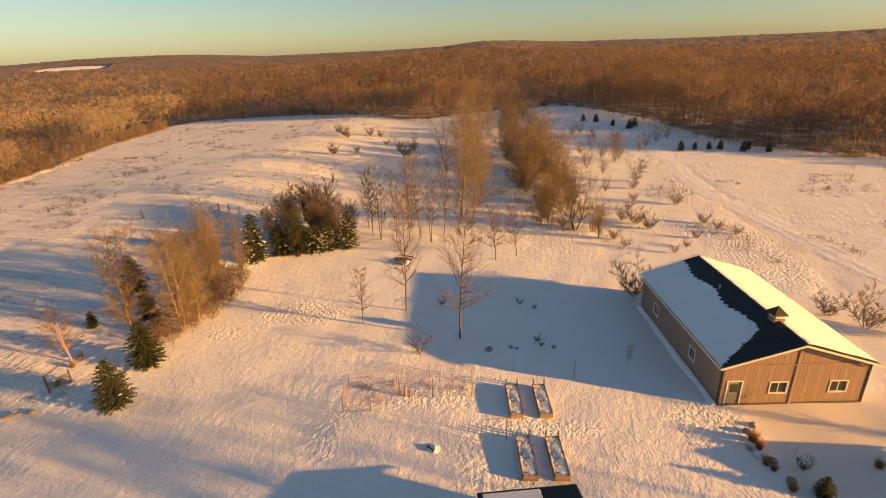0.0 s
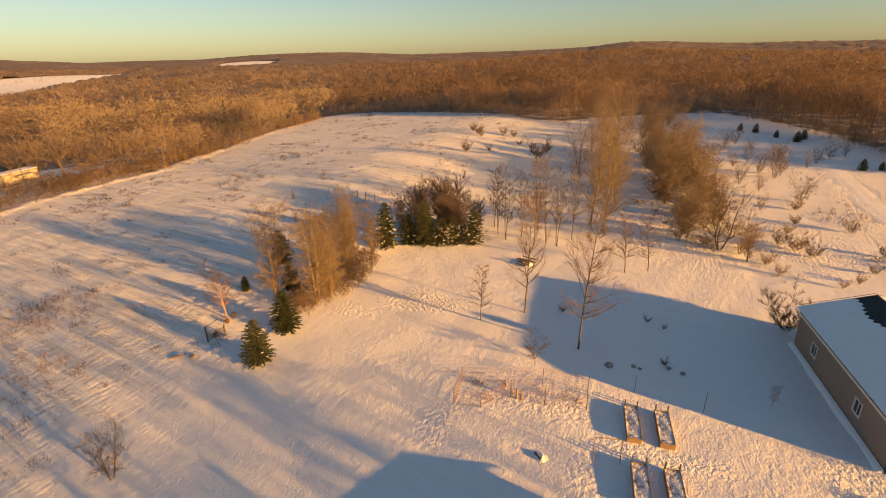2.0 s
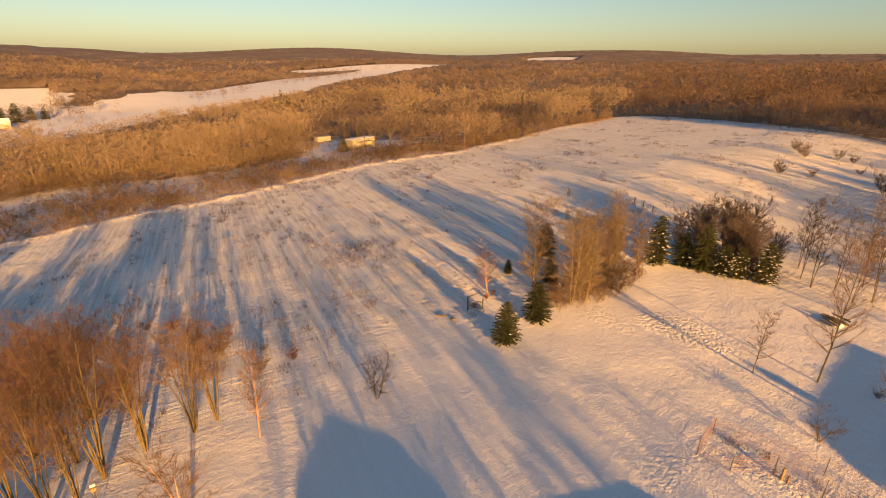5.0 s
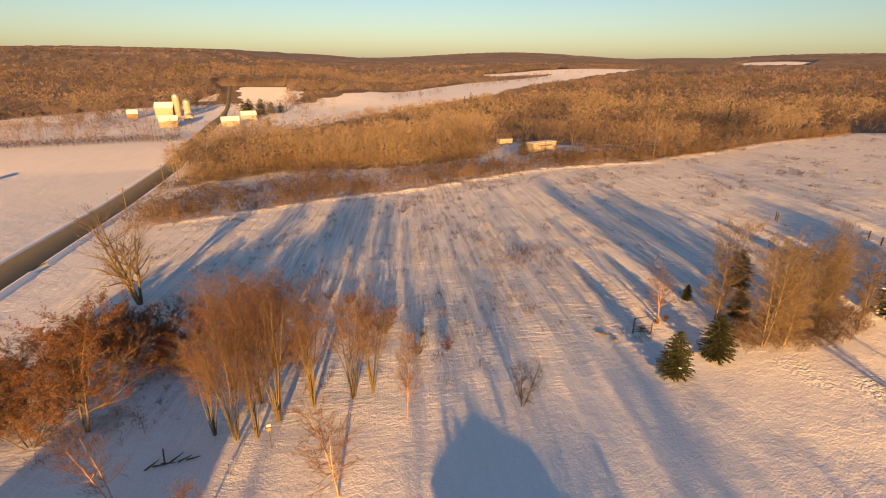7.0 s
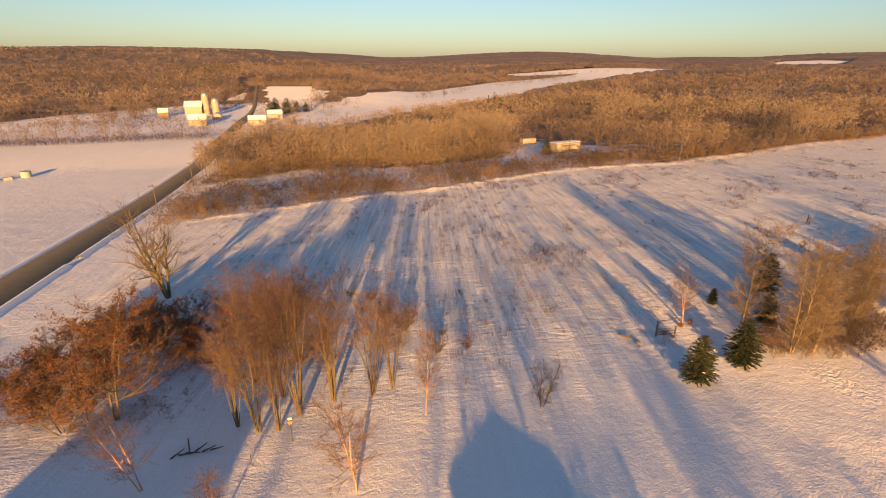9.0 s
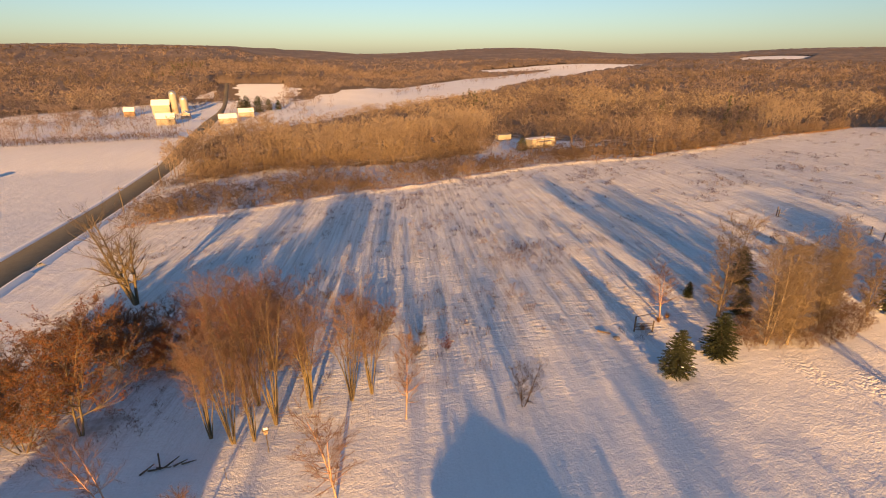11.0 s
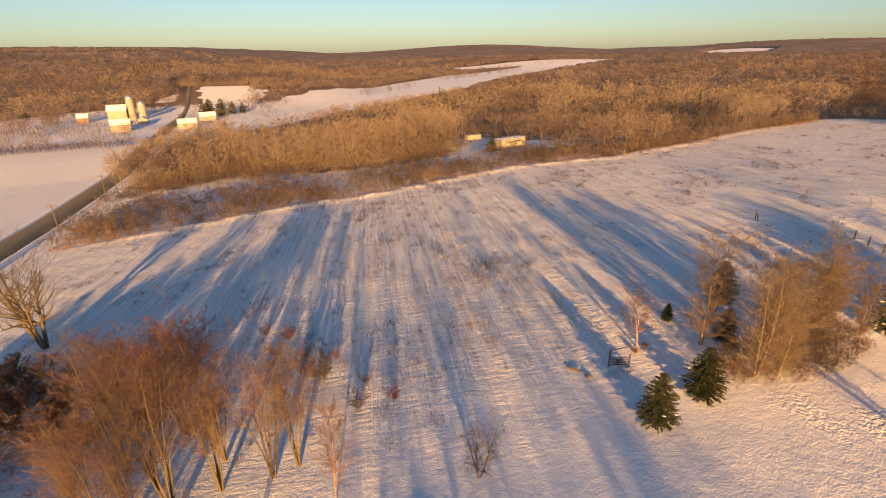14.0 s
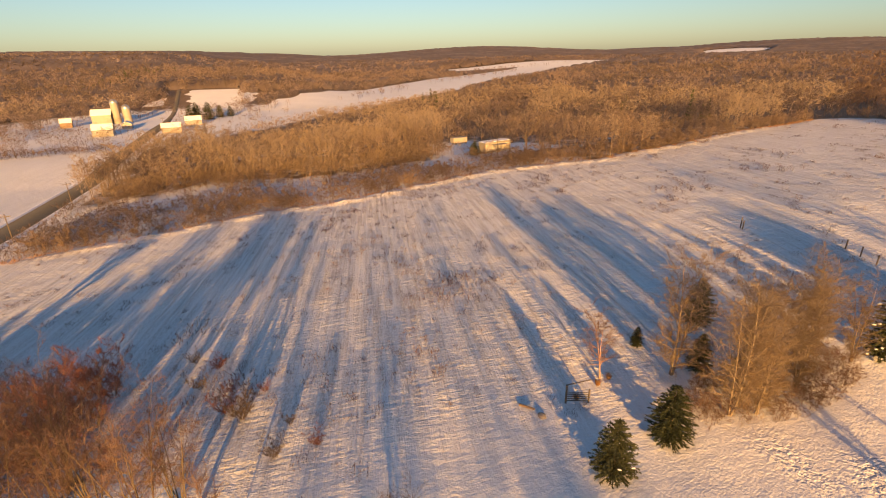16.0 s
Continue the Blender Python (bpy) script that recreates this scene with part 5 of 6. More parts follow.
BW, BL, EAVE, RIDGE = 10.7, 15.9, 3.62, 5.30
barn = thing("barn", pose(17.97, 33.07, 0, 0, 0, 5.0), "tan ribbed-steel pole barn with snow on its dark roof", "barn")
slope = (RIDGE - EAVE) / (BW / 2)
gable = lambda a: EAVE + slope * (BW / 2 - abs(a - BW / 2))
flat_top = lambda a: EAVE
door_at, win1, win2 = (0.55, 1.55, 0.0, 2.1), (3.7, 4.9, 1.05, 1.95), (8.1, 9.3, 1.05, 1.95)
panelled_wall(barn, BW, gable, Matrix.Identity(4), (door_at, win1, win2))
panelled_wall(barn, BW, gable, pose(BW, BL, 0, 0, 0, 180))
side_wins = ((4.0, 4.9, 1.1, 2.1), (11.6, 12.5, 1.1, 2.1))
panelled_wall(barn, BL - 0.2, flat_top, pose(0, BL - 0.1, 0, 0, 0, -90), tuple((BL - 0.2 - b, BL - 0.2 - a, c, d) for a, b, c, d in side_wins))
panelled_wall(barn, BL - 0.2, flat_top, pose(BW, 0.1, 0, 0, 0, 90))
for o in (win1, win2):
    sash_window(barn, pose((o[0] + o[1]) / 2, 0, o[2]), o[1] - o[0], o[3] - o[2])
for o in side_wins:
    sash_window(barn, pose(0, (o[0] + o[1]) / 2 + 0.1, o[2], 0, 0, -90), o[1] - o[0], o[3] - o[2])
door = new("door")
door.parent = barn
door.matrix_local = pose(1.05, 0, 0)
part("door_leaf", box(-0.46, 0.46, 0.02, 0.07, 0.04, 2.04, 0.004), grainy("green_grey_door_paint", (0.20, 0.21, 0.17), 0.5, 3.0, 0.1), door, "grey-green door leaf")
part("pane", box(-0.30, 0.30, 0.005, 0.03, 1.15, 1.85, 0.004), PANE, door)
bm = bmesh.new()
for x0, x1, z0, z1 in ((-0.60, -0.5, 0, 2.2), (0.5, 0.60, 0, 2.2), (-0.5, 0.5, 2.1, 2.2)):
    box(x0, x1, -0.045, 0.06, z0, z1, 0.005, bm)
part("frame", bm, TRIM, door, "cream door frame")
part("handle", rod((0.38, -0.05, 1.02), (0.38, 0.03, 1.02), 0.025), GREY_STEEL, door)
# trim: corner boards, base skirt, the old door track on the gable
for x0, x1, y0, y1 in ((-0.04, 0.10, -0.05, 0.0), (BW - 0.10, BW + 0.04, -0.05, 0.0), (-0.05, -0.002, 0.0, 0.12), (BW + 0.002, BW + 0.05, 0.0, 0.12)):
    part("corner_trim", box(x0, x1, y0, y1, 0, EAVE, 0.004), DARK_STEEL, barn, "dark corner trim")
part("door_post_trim", box(BW / 2 - 0.10, BW / 2 + 0.10, -0.06, -0.03, 0, RIDGE - 0.2, 0.004), SIDING, barn)
part("door_track", box(0.3, BW - 0.3, -0.075, -0.032, EAVE - 0.16, EAVE - 0.06, 0.004), SIDING, barn, "sliding door track")
part("base_skirt", box(-0.03, BW + 0.03, -0.055, -0.03, 0, 0.16, 0.004), BOARD_GREY, barn)


def roof_half(parent, sign):
    """One slope: ribbed sheets side by side, with overhangs."""
    run = BW / 2 + 0.40
    y = -0.35
    while y < BL + 0.34:
        y1 = min(y + 0.9, BL + 0.35)
        bm = bmesh.new()
        box(0, run, y, y1, 0, 0.05, 0.0, bm)
        for k in range(3):
            box(0, run, y + 0.1 + k * 0.3, y + 0.14 + k * 0.3, 0.05, 0.075, 0.0, bm)
        ob = part("roof_sheet", bm, DARK_STEEL, parent)
        if sign < 0:
            ob.matrix_local = pose(BW / 2, 0, RIDGE + 0.03) @ Matrix.Scale(-1, 4, (1, 0, 0)) @ Matrix.Rotation(math.atan(slope), 4, "Y")
        else:
            ob.matrix_local = pose(BW / 2, 0, RIDGE + 0.03) @ Matrix.Rotation(math.atan(slope), 4, "Y")
        y = y1


roof_half(barn, -1)
roof_half(barn, 1)
part("ridge_cap", prism([(-0.2, -0.045), (0, 0.02), (0.2, -0.045), (0, 0.06)], BL + 0.7), DARK_STEEL, barn).matrix_local = pose(BW / 2, -0.35, RIDGE + 0.10)
for sign in (-1, 1):
    board = prism([(0, 0), (BW / 2 + 0.4, -(BW / 2 + 0.4) * slope), (BW / 2 + 0.4, -(BW / 2 + 0.4) * slope - 0.16), (0, -0.16)], 0.04)
    if sign < 0:
        bmesh.ops.scale(board, vec=(-1, 1, 1), verts=board.verts)
        bmesh.ops.reverse_faces(board, faces=board.faces)
    part("rake_board", board, TRIM, barn, "cream rake board").matrix_local = pose(BW / 2, -0.40, RIDGE + 0.03)
    part("eave_board", box(-0.02, 0.02, -0.35, BL + 0.35, -0.14, 0.03, 0.004), TRIM, barn).matrix_local = pose(BW / 2 + sign * (BW / 2 + 0.42), 0, EAVE - 0.12)


def roof_snow(sign, edge):
    """Snow lying on a slope: edge(u, v) > 0 where it lies; u along the ridge, v down from it."""
    n, k = 120, 44
    run = (BW / 2 + 0.38) / math.cos(math.atan(slope))
    u, v = np.meshgrid(np.linspace(-0.3, BL + 0.3, n), np.linspace(0.0, run, k), indexing="ij")
    d = np.clip(edge(u, v) / 0.35, 0, 1)
    z = 0.062 + 0.10 * np.sqrt(d) * (0.85 + 0.15 * np.sin(u * 3.1 + v * 2.0))
    z = np.where(d > 0, z, 0.03)
    idx = np.arange(n * k).reshape(n, k)
    q = np.stack([idx[:-1, :-1], idx[1:, :-1], idx[1:, 1:], idx[:-1, 1:]], -1)
    on = (d[:-1, :-1] + d[1:, :-1] + d[1:, 1:] + d[:-1, 1:]) > 0
    me = raw_mesh("roof_snow", np.stack([v * (1 if sign > 0 else -1), u, z], -1).reshape(-1, 3), q[on], SNOW_CAP, smooth=True)
    ob = child("roof_snow", me, barn, "snow lying on the roof")
    ob.matrix_local = pose(BW / 2, 0, RIDGE + 0.03) @ Matrix.Rotation(sign * math.atan(slope), 4, "Y")


def west_snow(u, v):
    top = 1.75 + 0.25 * np.sin(u * 1.1) + 0.10 * np.sin(u * 9.0)
    top = np.where(u < 4.6, 1.45 + 0.2 * np.abs(u - 3.6), top)
    diagonal = (u - 0.05) * 1.55 - (5.7 - v) * 1.0 + 0.14 * np.sin(v * 21.0) + 0.1 * np.sin(v * 5.0)
    return np.minimum(v - top, diagonal)


roof_snow(-1, west_snow)
roof_snow(1, lambda u, v: np.minimum(v - 0.12 - 0.05 * np.sin(u * 5), 5.78 - v) + 0 * u)
# cupola
cup = new("cupola")
cup.parent = barn
cup.matrix_local = pose(BW / 2, 3.3, RIDGE - 0.05) @ Matrix.Scale(0.76, 4)
part("base", box(-0.55, 0.55, -0.55, 0.55, -0.15, 0.45, 0.01), SIDING, cup)
for k in range(4):
    part("louvre", box(-0.42, 0.42, -0.53, -0.48, 0.5, 0.86, 0.01), TRIM, cup, "cream louvre").matrix_local = pose(0, 0, 0, 0, 0, 90 * k)
part("box", box(-0.48, 0.48, -0.475, 0.475, 0.45, 0.92, 0.01), SIDING, cup)
bm = bmesh.new()
ring = [bm.verts.new((a, b, 0.92)) for a, b in ((-0.72, -0.72), (0.72, -0.72), (0.72, 0.72), (-0.72, 0.72))]
low = [bm.verts.new((a, b, 0.86)) for a, b in ((-0.72, -0.72), (0.72, -0.72), (0.72, 0.72), (-0.72, 0.72))]
tip = bm.verts.new((0, 0, 1.72))
bm.faces.new(low[::-1])
for k in range(4):
    bm.faces.new((ring[k], ring[(k + 1) % 4], tip))
    bm.faces.new((low[k], low[(k + 1) % 4], ring[(k + 1) % 4], ring[k]))
part("cupola_roof", bm, SHINGLE, cup, "dark pyramid roof")
vent = part("roof_vent", rod((0, 0, -0.1), (0, 0, 0.35), 0.08), GREY_STEEL, barn)
vent.matrix_local = pose(BW / 2 - 1.2, 9.5, RIDGE - 0.25)
part("foundation_snow", prism([(-0.5, -0.03), (-0.25, 0.12), (0.0, 0.2), (-0.012, -0.03)], BL, "y"), SNOW_CAP, barn, "snow slid off the eave").matrix_local = pose(-0.08, 0, 0)


# ---- raised beds and garden ----
def raised_bed():
    bed = thing("raised_bed", Matrix.Identity(4), "long wooden raised garden bed filled with snow", "garden bed", "raised beds")
    w, l, h = 1.0, 3.6, 0.42
    for y in (-l / 2, l / 2 - 0.045):
        for k in range(2):
            part("board", box(-w / 2, w / 2, y, y + 0.045, k * 0.21, k * 0.21 + 0.205, 0.005), BOARD, bed)
    for x in (-w / 2, w / 2 - 0.045):
        for k in range(2):
            part("board", box(x, x + 0.045, -l / 2 + 0.046, l / 2 - 0.046, k * 0.21, k * 0.21 + 0.205, 0.005), BOARD, bed)
    for x in (-w / 2 + 0.07, w / 2 - 0.07):
        for y in (-l / 2 + 0.07, l / 2 - 0.07):
            part("post", box(x - 0.045, x + 0.045, y - 0.045, y + 0.045, -0.1, 0.95 if y > 0 else 0.46, 0.006), BOARD_GREY, bed)
    n, m = 12, 34
    gx, gy = np.meshgrid(np.linspace(-w / 2 + 0.046, w / 2 - 0.046, n), np.linspace(-l / 2 + 0.047, l / 2 - 0.047, m), indexing="ij")
    r = np.random.default_rng(4)
    z = 0.33 + 0.03 * np.sin(gx * 5 + gy * 1.1) * np.cos(gy * 1.3) + 0.06 * r.random(gx.shape)
    idx = np.arange(n * m).reshape(n, m)
    q = np.stack([idx[:-1, :-1], idx[1:, :-1], idx[1:, 1:], idx[:-1, 1:]], -1).reshape(-1, 4)
    soil = Nodes("snow_and_soil", 0.8)
    mask = soil.ramp(soil.noise(2.4, 4, 0.65), (0.38, (0.22, 0.18, 0.15)), (0.5, (0.8, 0.8, 0.82)))
    soil.colour(mask)
    child("snow", raw_mesh("bed_snow", np.stack([gx, gy, z], -1).reshape(-1, 3), q, soil.mat, smooth=True), bed, "patchy snow over dark soil")
    return bed


bed = raised_bed()
bed.matrix_world = pose(2.80, 32.55, 0, 0, 0, 5)
for x, y in ((4.95, 32.70), (3.40, 26.75), (5.40, 26.85)):
    copy_thing(bed, pose(x, y, 0, 0, 0, 5))

fence = thing("garden_fence", pose(0, 0, 0), "rusty wire garden fence on thin posts in snow", "fence")
FENCE = [(-10.3, 30.7, 1.5), (-8.2, 31.0, 1.3), (-6.3, 32.9, 1.7), (-3.6, 32.9, 1.8), (-0.5, 33.2, 1.6), (-0.6, 35.6, 1.5), (-4.2, 35.5, 1.5), (-10.6, 33.6, 1.5)]
for x, y, h in FENCE:
    part("post", rod((x, y, -0.1), (x + 0.02, y, h), 0.03, 0.026), BOARD_GREY, fence)
for (x0, y0, h0), (x1, y1, h1) in zip(FENCE, FENCE[1:] + FENCE[:1]):
    bm = bmesh.new()
    for k in range(8):
        f = 0.08 + 0.9 * k / 7
        rod((x0, y0, h0 * f), (x1, y1, h1 * f), 0.008, 0.008, 3, bm)
    n = max(2, int(math.hypot(x1 - x0, y1 - y0) / 0.22))
    for k in range(1, n):
        w = k / n
        rod((x0 + (x1 - x0) * w, y0 + (y1 - y0) * w, 0.02), (x0 + (x1 - x0) * w, y0 + (y1 - y0) * w, (h0 + (h1 - h0) * w) * 0.98), 0.004, 0.004, 3, bm)
    part("netting", bm, WIRE, fence, "rusty wire netting")
part("gate_post", rod((-5.8, 32.95, -0.1), (-5.8, 32.95, 0.95), 0.10, 0.09, 8), BOARD, fence, "stout brown post")
part("gate_post", rod((-5.45, 32.95, -0.1), (-5.45, 32.95, 0.55), 0.08, 0.07, 8), BOARD, fence, "short brown post")
g = np.random.default_rng(31)
spots = np.stack([g.uniform(-9.8, -1.2, 20), g.uniform(32.0, 35.2, 20)], -1)
scatter("garden_stalks", spots, g.uniform(0.3, 0.7, 20), unit_weed, [GRASS_DRY, GRASS_DRY], "dead garden stalks inside the fence", "weeds", 8)
trellis = thing("trellis", pose(0.4, 28.3, 0), "thin wooden trellis frame standing in snow", "trellis")
for p, q in (((0, 0, -0.1), (0, 0, 1.9)), ((1.7, 0.3, -0.1), (1.7, 0.3, 1.9)), ((0, 0, 1.86), (1.7, 0.3, 1.86))):
    part("bar", rod(p, q, 0.03), BOARD, trellis)
for x, y, h in ((2.9, 36.7, 1.6), (7.8, 35.8, 1.8), (-28.7, -5.0, 1.0)):
    st = thing("stake", stand(x, y), "thin wooden stake standing in snow", "stake", "stakes")
    part("shaft", rod((0, 0, -0.15), (0.03, 0, h), 0.025, 0.02), BOARD_GREY, st)
plant("thin", 12.7, 38.2, 1.9, "knee-high bare sapling in the barn's shade", name="sapling", wide=0.8)


def boulder(x, y, r, flat, label, group, seed, name="rock"):
    bm = bmesh.new()
    bmesh.ops.create_icosphere(bm, subdivisions=2, radius=r)
    for v in bm.verts:
        k = 1 + 0.25 * noise.noise(v.co * (1.6 / r) + Vector((seed, 0, 0)))
        v.co = Vector((v.co.x * k, v.co.y * k * 0.85, v.co.z * k * flat))
    me = bpy.data.meshes.new(name)
    bm.to_mesh(me)
    bm.free()
    me.materials.append(STONE)
    ob = new(name, me)
    ob.matrix_world = stand(x, y, seed * 50, -r * flat * 0.35)
    return tagged(ob, label, "rock", group)


for i, (x, y, r) in enumerate([(0.8, 39.9, 0.38), (2.8, 40.4, 0.26), (3.3, 40.2, 0.2), (6.7, 40.6, 0.24), (19.6, 30.9, 0.3), (18.9, 30.2, 0.35), (19.3, 27.6, 0.3), (19.6, 25.9, 0.35), (18.3, 28.6, 0.22), (26.2, 26.6, 0.3), (-35.5, 29.5, 0.35)]):
    boulder(x, y, r, 0.6, "grey stone half buried in snow", "stones", i + 1)
for i, (x, y, h) in enumerate([(5.3, 41.5, 0.9), (5.6, 40.8, 0.6), (-4.3, 48.5, 1.1), (4.0, 49.0, 0.9), (5.5, 48.0, 0.7), (20.8, 26.9, 1.3)]):
    plant("shrub", x, y, h, "small bare shrub poking through snow", which=i, name="low_shrub", category="shrub", group="low shrubs")


def grass_clump(seed, h, n=260):
    g = np.random.default_rng(seed)
    a, l = g.uniform(0, 6.28, n), g.uniform(0.5, 1.0, n) * h
    p = np.stack([np.cos(a) * 0.12, np.sin(a) * 0.12, np.full(n, -0.05)], -1) * g.uniform(0, 1.6, (n, 1))
    tilt = g.uniform(0.05, 0.55, n)
    q = p + np.stack([np.cos(a) * tilt * l, np.sin(a) * tilt * l, l], -1)
    v, t = spikes(np.concatenate([p, q, np.full((n, 1), 0.012)], 1))
    return raw_mesh("grass_clump", v, t, GRASS_GOLD)


CLUMPS = [grass_clump(1, 1.2), grass_clump(2, 1.1)]
for i, (x, y, s) in enumerate([(18.9, 29.4, 1.3), (19.0, 28.7, 1.1), (18.8, 27.3, 1.0), (19.0, 26.8, 0.8), (19.3, 25.2, 0.9), (25.6, 27.4, 1.0), (-36.2, 33.0, 0.8), (-37.0, 35.6, 0.9), (-37.3, 36.9, 0.8)]):
    ob = new("grass_clump", CLUMPS[i % 2])
    ob.matrix_world = stand(x, y, i * 40) @ Matrix.Scale(s * 0.78, 4)
    tagged(ob, "clump of tall dry orange ornamental grass", "grass", "grass clumps")

# gate frame at the yard's edge
gate = thing("gate_frame", stand(-36.15, 32.0, 68) @ Matrix.Scale(0.72, 4), "weathered timber frame with wooden rails across", "gate")
part("post", box(-0.09, 0.09, -0.09, 0.09, -0.2, 2.3, 0.01), BOARD_GREY, gate)
part("post", box(2.35, 2.5, -0.08, 0.08, -0.2, 1.7, 0.01), BOARD_GREY, gate)
part("brace", rod((-0.05, 0, 2.25), (2.5, 0.1, 2.85), 0.06), BOARD_GREY, gate)
for k in range(5):
    part("rail", box(0.1, 2.34, -0.03, 0.03, 0.25 + k * 0.24, 0.33 + k * 0.24, 0.006), BOARD_GREY, gate)
low = thing("log", stand(-37.3, 28.6, 30), "short weathered log in the snow", "log")
part("wood", rod((0, 0, 0.1), (1.3, 0, 0.3), 0.10, 0.08, 8), BOARD, low)

# bird house on a post among the maples
house = thing("bird_house", stand(-30.4, -2.4) @ Matrix.Scale(0.85, 4), "small wooden bird house on a post with snowy roof", "bird house")
part("post", rod((0, 0, -0.2), (0, 0, 1.95), 0.04), BOARD_GREY, house)
part("box", box(-0.16, 0.16, -0.16, 0.16, 1.95, 2.3, 0.01), BOARD, house)
# dark disc on the solid front, painted as the shade inside the hole
part("entrance", rod((0.155, 0, 2.15), (0.17, 0, 2.15), 0.035, 0.035, 10), DARK_GAP, house)
part("roof", prism([(-0.22, 2.29), (0, 2.45), (0.22, 2.29), (0, 2.39)], 0.5, "y", -0.25), BOARD_GREY, house)
part("snow", prism([(-0.13, 2.37), (0, 2.46), (0.13, 2.37), (0.08, 2.44), (0, 2.49), (-0.08, 2.44)], 0.34, "y", -0.17), SNOW_CAP, house)
wood_bits = thing("fallen_branch", stand(-31.1, -9.3, 100), "dark broken branches lying by a leaning post", "branch")
part("post", rod((0, 0, -0.2), (0.1, 0.1, 1.25), 0.06, 0.05), BOARD_GREY, wood_bits)
for k in range(6):
    part("stick", rod((-1.2 + k * 0.5, 0.2 * math.sin(k), 0.05), (-0.3 + k * 0.5, 0.5 * math.cos(k * 2), 0.2), 0.07, 0.03, 5), BARK, wood_bits)


def heap(x, y, w, l, label, name, seed, logs=14, tall=0.45):
    ob = thing(name, stand(x, y, seed * 37), label, "pile")
    r = random.Random(seed)
    for k in range(logs):
        a, z = r.uniform(-w / 2, w / 2), 0.1 + 0.12 * (k % 4)
        part("log", rod((a, -l / 2 * r.uniform(0.5, 1), z), (a + r.uniform(-0.5, 0.5), l / 2 * r.uniform(0.5, 1), z + r.uniform(0, 0.3)), 0.10, 0.07, 6), BOARD_GREY, ob)
    bm = bmesh.new()
    bmesh.ops.create_icosphere(bm, subdivisions=3, radius=1.0)
    for v in bm.verts:
        lump = 1 + 0.35 * noise.noise(v.co * 2.2 + Vector((seed, 0, 0)))
        v.co = Vector((v.co.x * w * 0.5 * lump, v.co.y * l * 0.5 * lump, -0.05 + max(v.co.z, -0.1) * tall * lump))
    part("snow", bm, SNOW_CAP, ob, "snow on the pile")
    return ob


heap(-10.8, 60.4, 2.0, 2.2, "low snow-covered brush pile at the yard's edge", "brush_pile", 2, 10, 0.30)
heap(6.2, 109.0, 5.0, 4.5, "heap of old timber under snow", "timber_pile", 3, 30, 1.0)
heap(2.8, 93.2, 2.2, 1.8, "small heap of timber under snow", "timber_pile", 4, 10)
heap(-2.9, 27.4, 0.8, 0.9, "small mound of snow over sticks", "brush_pile", 6, 1, 0.20)
for x, y, h in ((-46.2, 79.6, 1.3), (-44.1, 79.0, 1.3), (-57.4, 75.2, 1.6), (-56.9, 75.0, 1.3), (-42.0, 78.5, 1.2)):
    st = thing("fence_post", stand(x, y), "dark weathered post in the field", "post", "field posts")
    part("shaft", rod((0, 0, -0.2), (0.04, 0, h), 0.09, 0.08, 7), BOARD_GREY, st)
for i, (x, y, h) in enumerate([(-39.7, 125.6, 4.0), (-34.7, 130.1, 2.2), (-36.6, 153.3, 3.0), (-43.8, 151.1, 4.4), (-21.1, 126.0, 6.5), (-42.1, 148.1, 2.6), (-33, 152, 2.6), (-29, 141, 2.0), (-20, 133, 4.0), (-47, 156, 3.0)]):
    plant("shrub", x, y, h, "bare shrub in the far part of the field", which=i, name="shrub", category="shrub", group="far field shrubs")


# ---- buildings near the yard ----
def gabled(name, x, y, turn, w, l, eave, ridge, wall, roof, label, snow=True, windows=0, overhang=0.35, category="house", door_side=True):
    """A gabled building: w across the gable (local x), l along the ridge (local y)."""
    ob = thing(name, stand(x, y, turn), label, category)
    part("wall", prism([(0, -0.6), (w, -0.6), (w, eave), (w / 2, ridge), (0, eave)], l), wall, ob)
    k = (ridge - eave) / (w / 2)
    top = [(-overhang, eave - overhang * k + 0.02), (w / 2, ridge + 0.02), (w + overhang, eave - overhang * k + 0.02), (w + overhang, eave - overhang * k + 0.16), (w / 2, ridge + 0.17), (-overhang, eave - overhang * k + 0.16)]
    part("roof", prism(top, l + 2 * overhang, "y", -overhang), roof, ob)
    if snow:
        cap = [(-overhang + 0.1, eave - (overhang - 0.1) * k + 0.165), (w / 2, ridge + 0.175), (w + overhang - 0.1, eave - (overhang - 0.1) * k + 0.165), (w + overhang - 0.2, eave - (overhang - 0.2) * k + 0.27), (w / 2, ridge + 0.27), (-overhang + 0.2, eave - (overhang - 0.2) * k + 0.27)]
        part("roof_snow", prism(cap, l + 2 * overhang - 0.2, "y", 0.1 - overhang), SNOW_CAP, ob, "snow on the roof")
    for i in range(windows):
        a = (i + 0.5) * l / windows
        for x0, s in ((-0.03, -90), (w + 0.03, 90)):
            sash_window(ob, pose(x0, a, eave * 0.42, 0, 0, s), 0.9, 1.2)
    if windows:
        for y0, s in ((-0.03, 0), (l + 0.03, 180)):
            for f in (0.3, 0.7):
                sash_window(ob, pose(w * f, y0, eave * 0.42, 0, 0, s), 0.9, 1.2)
    return ob


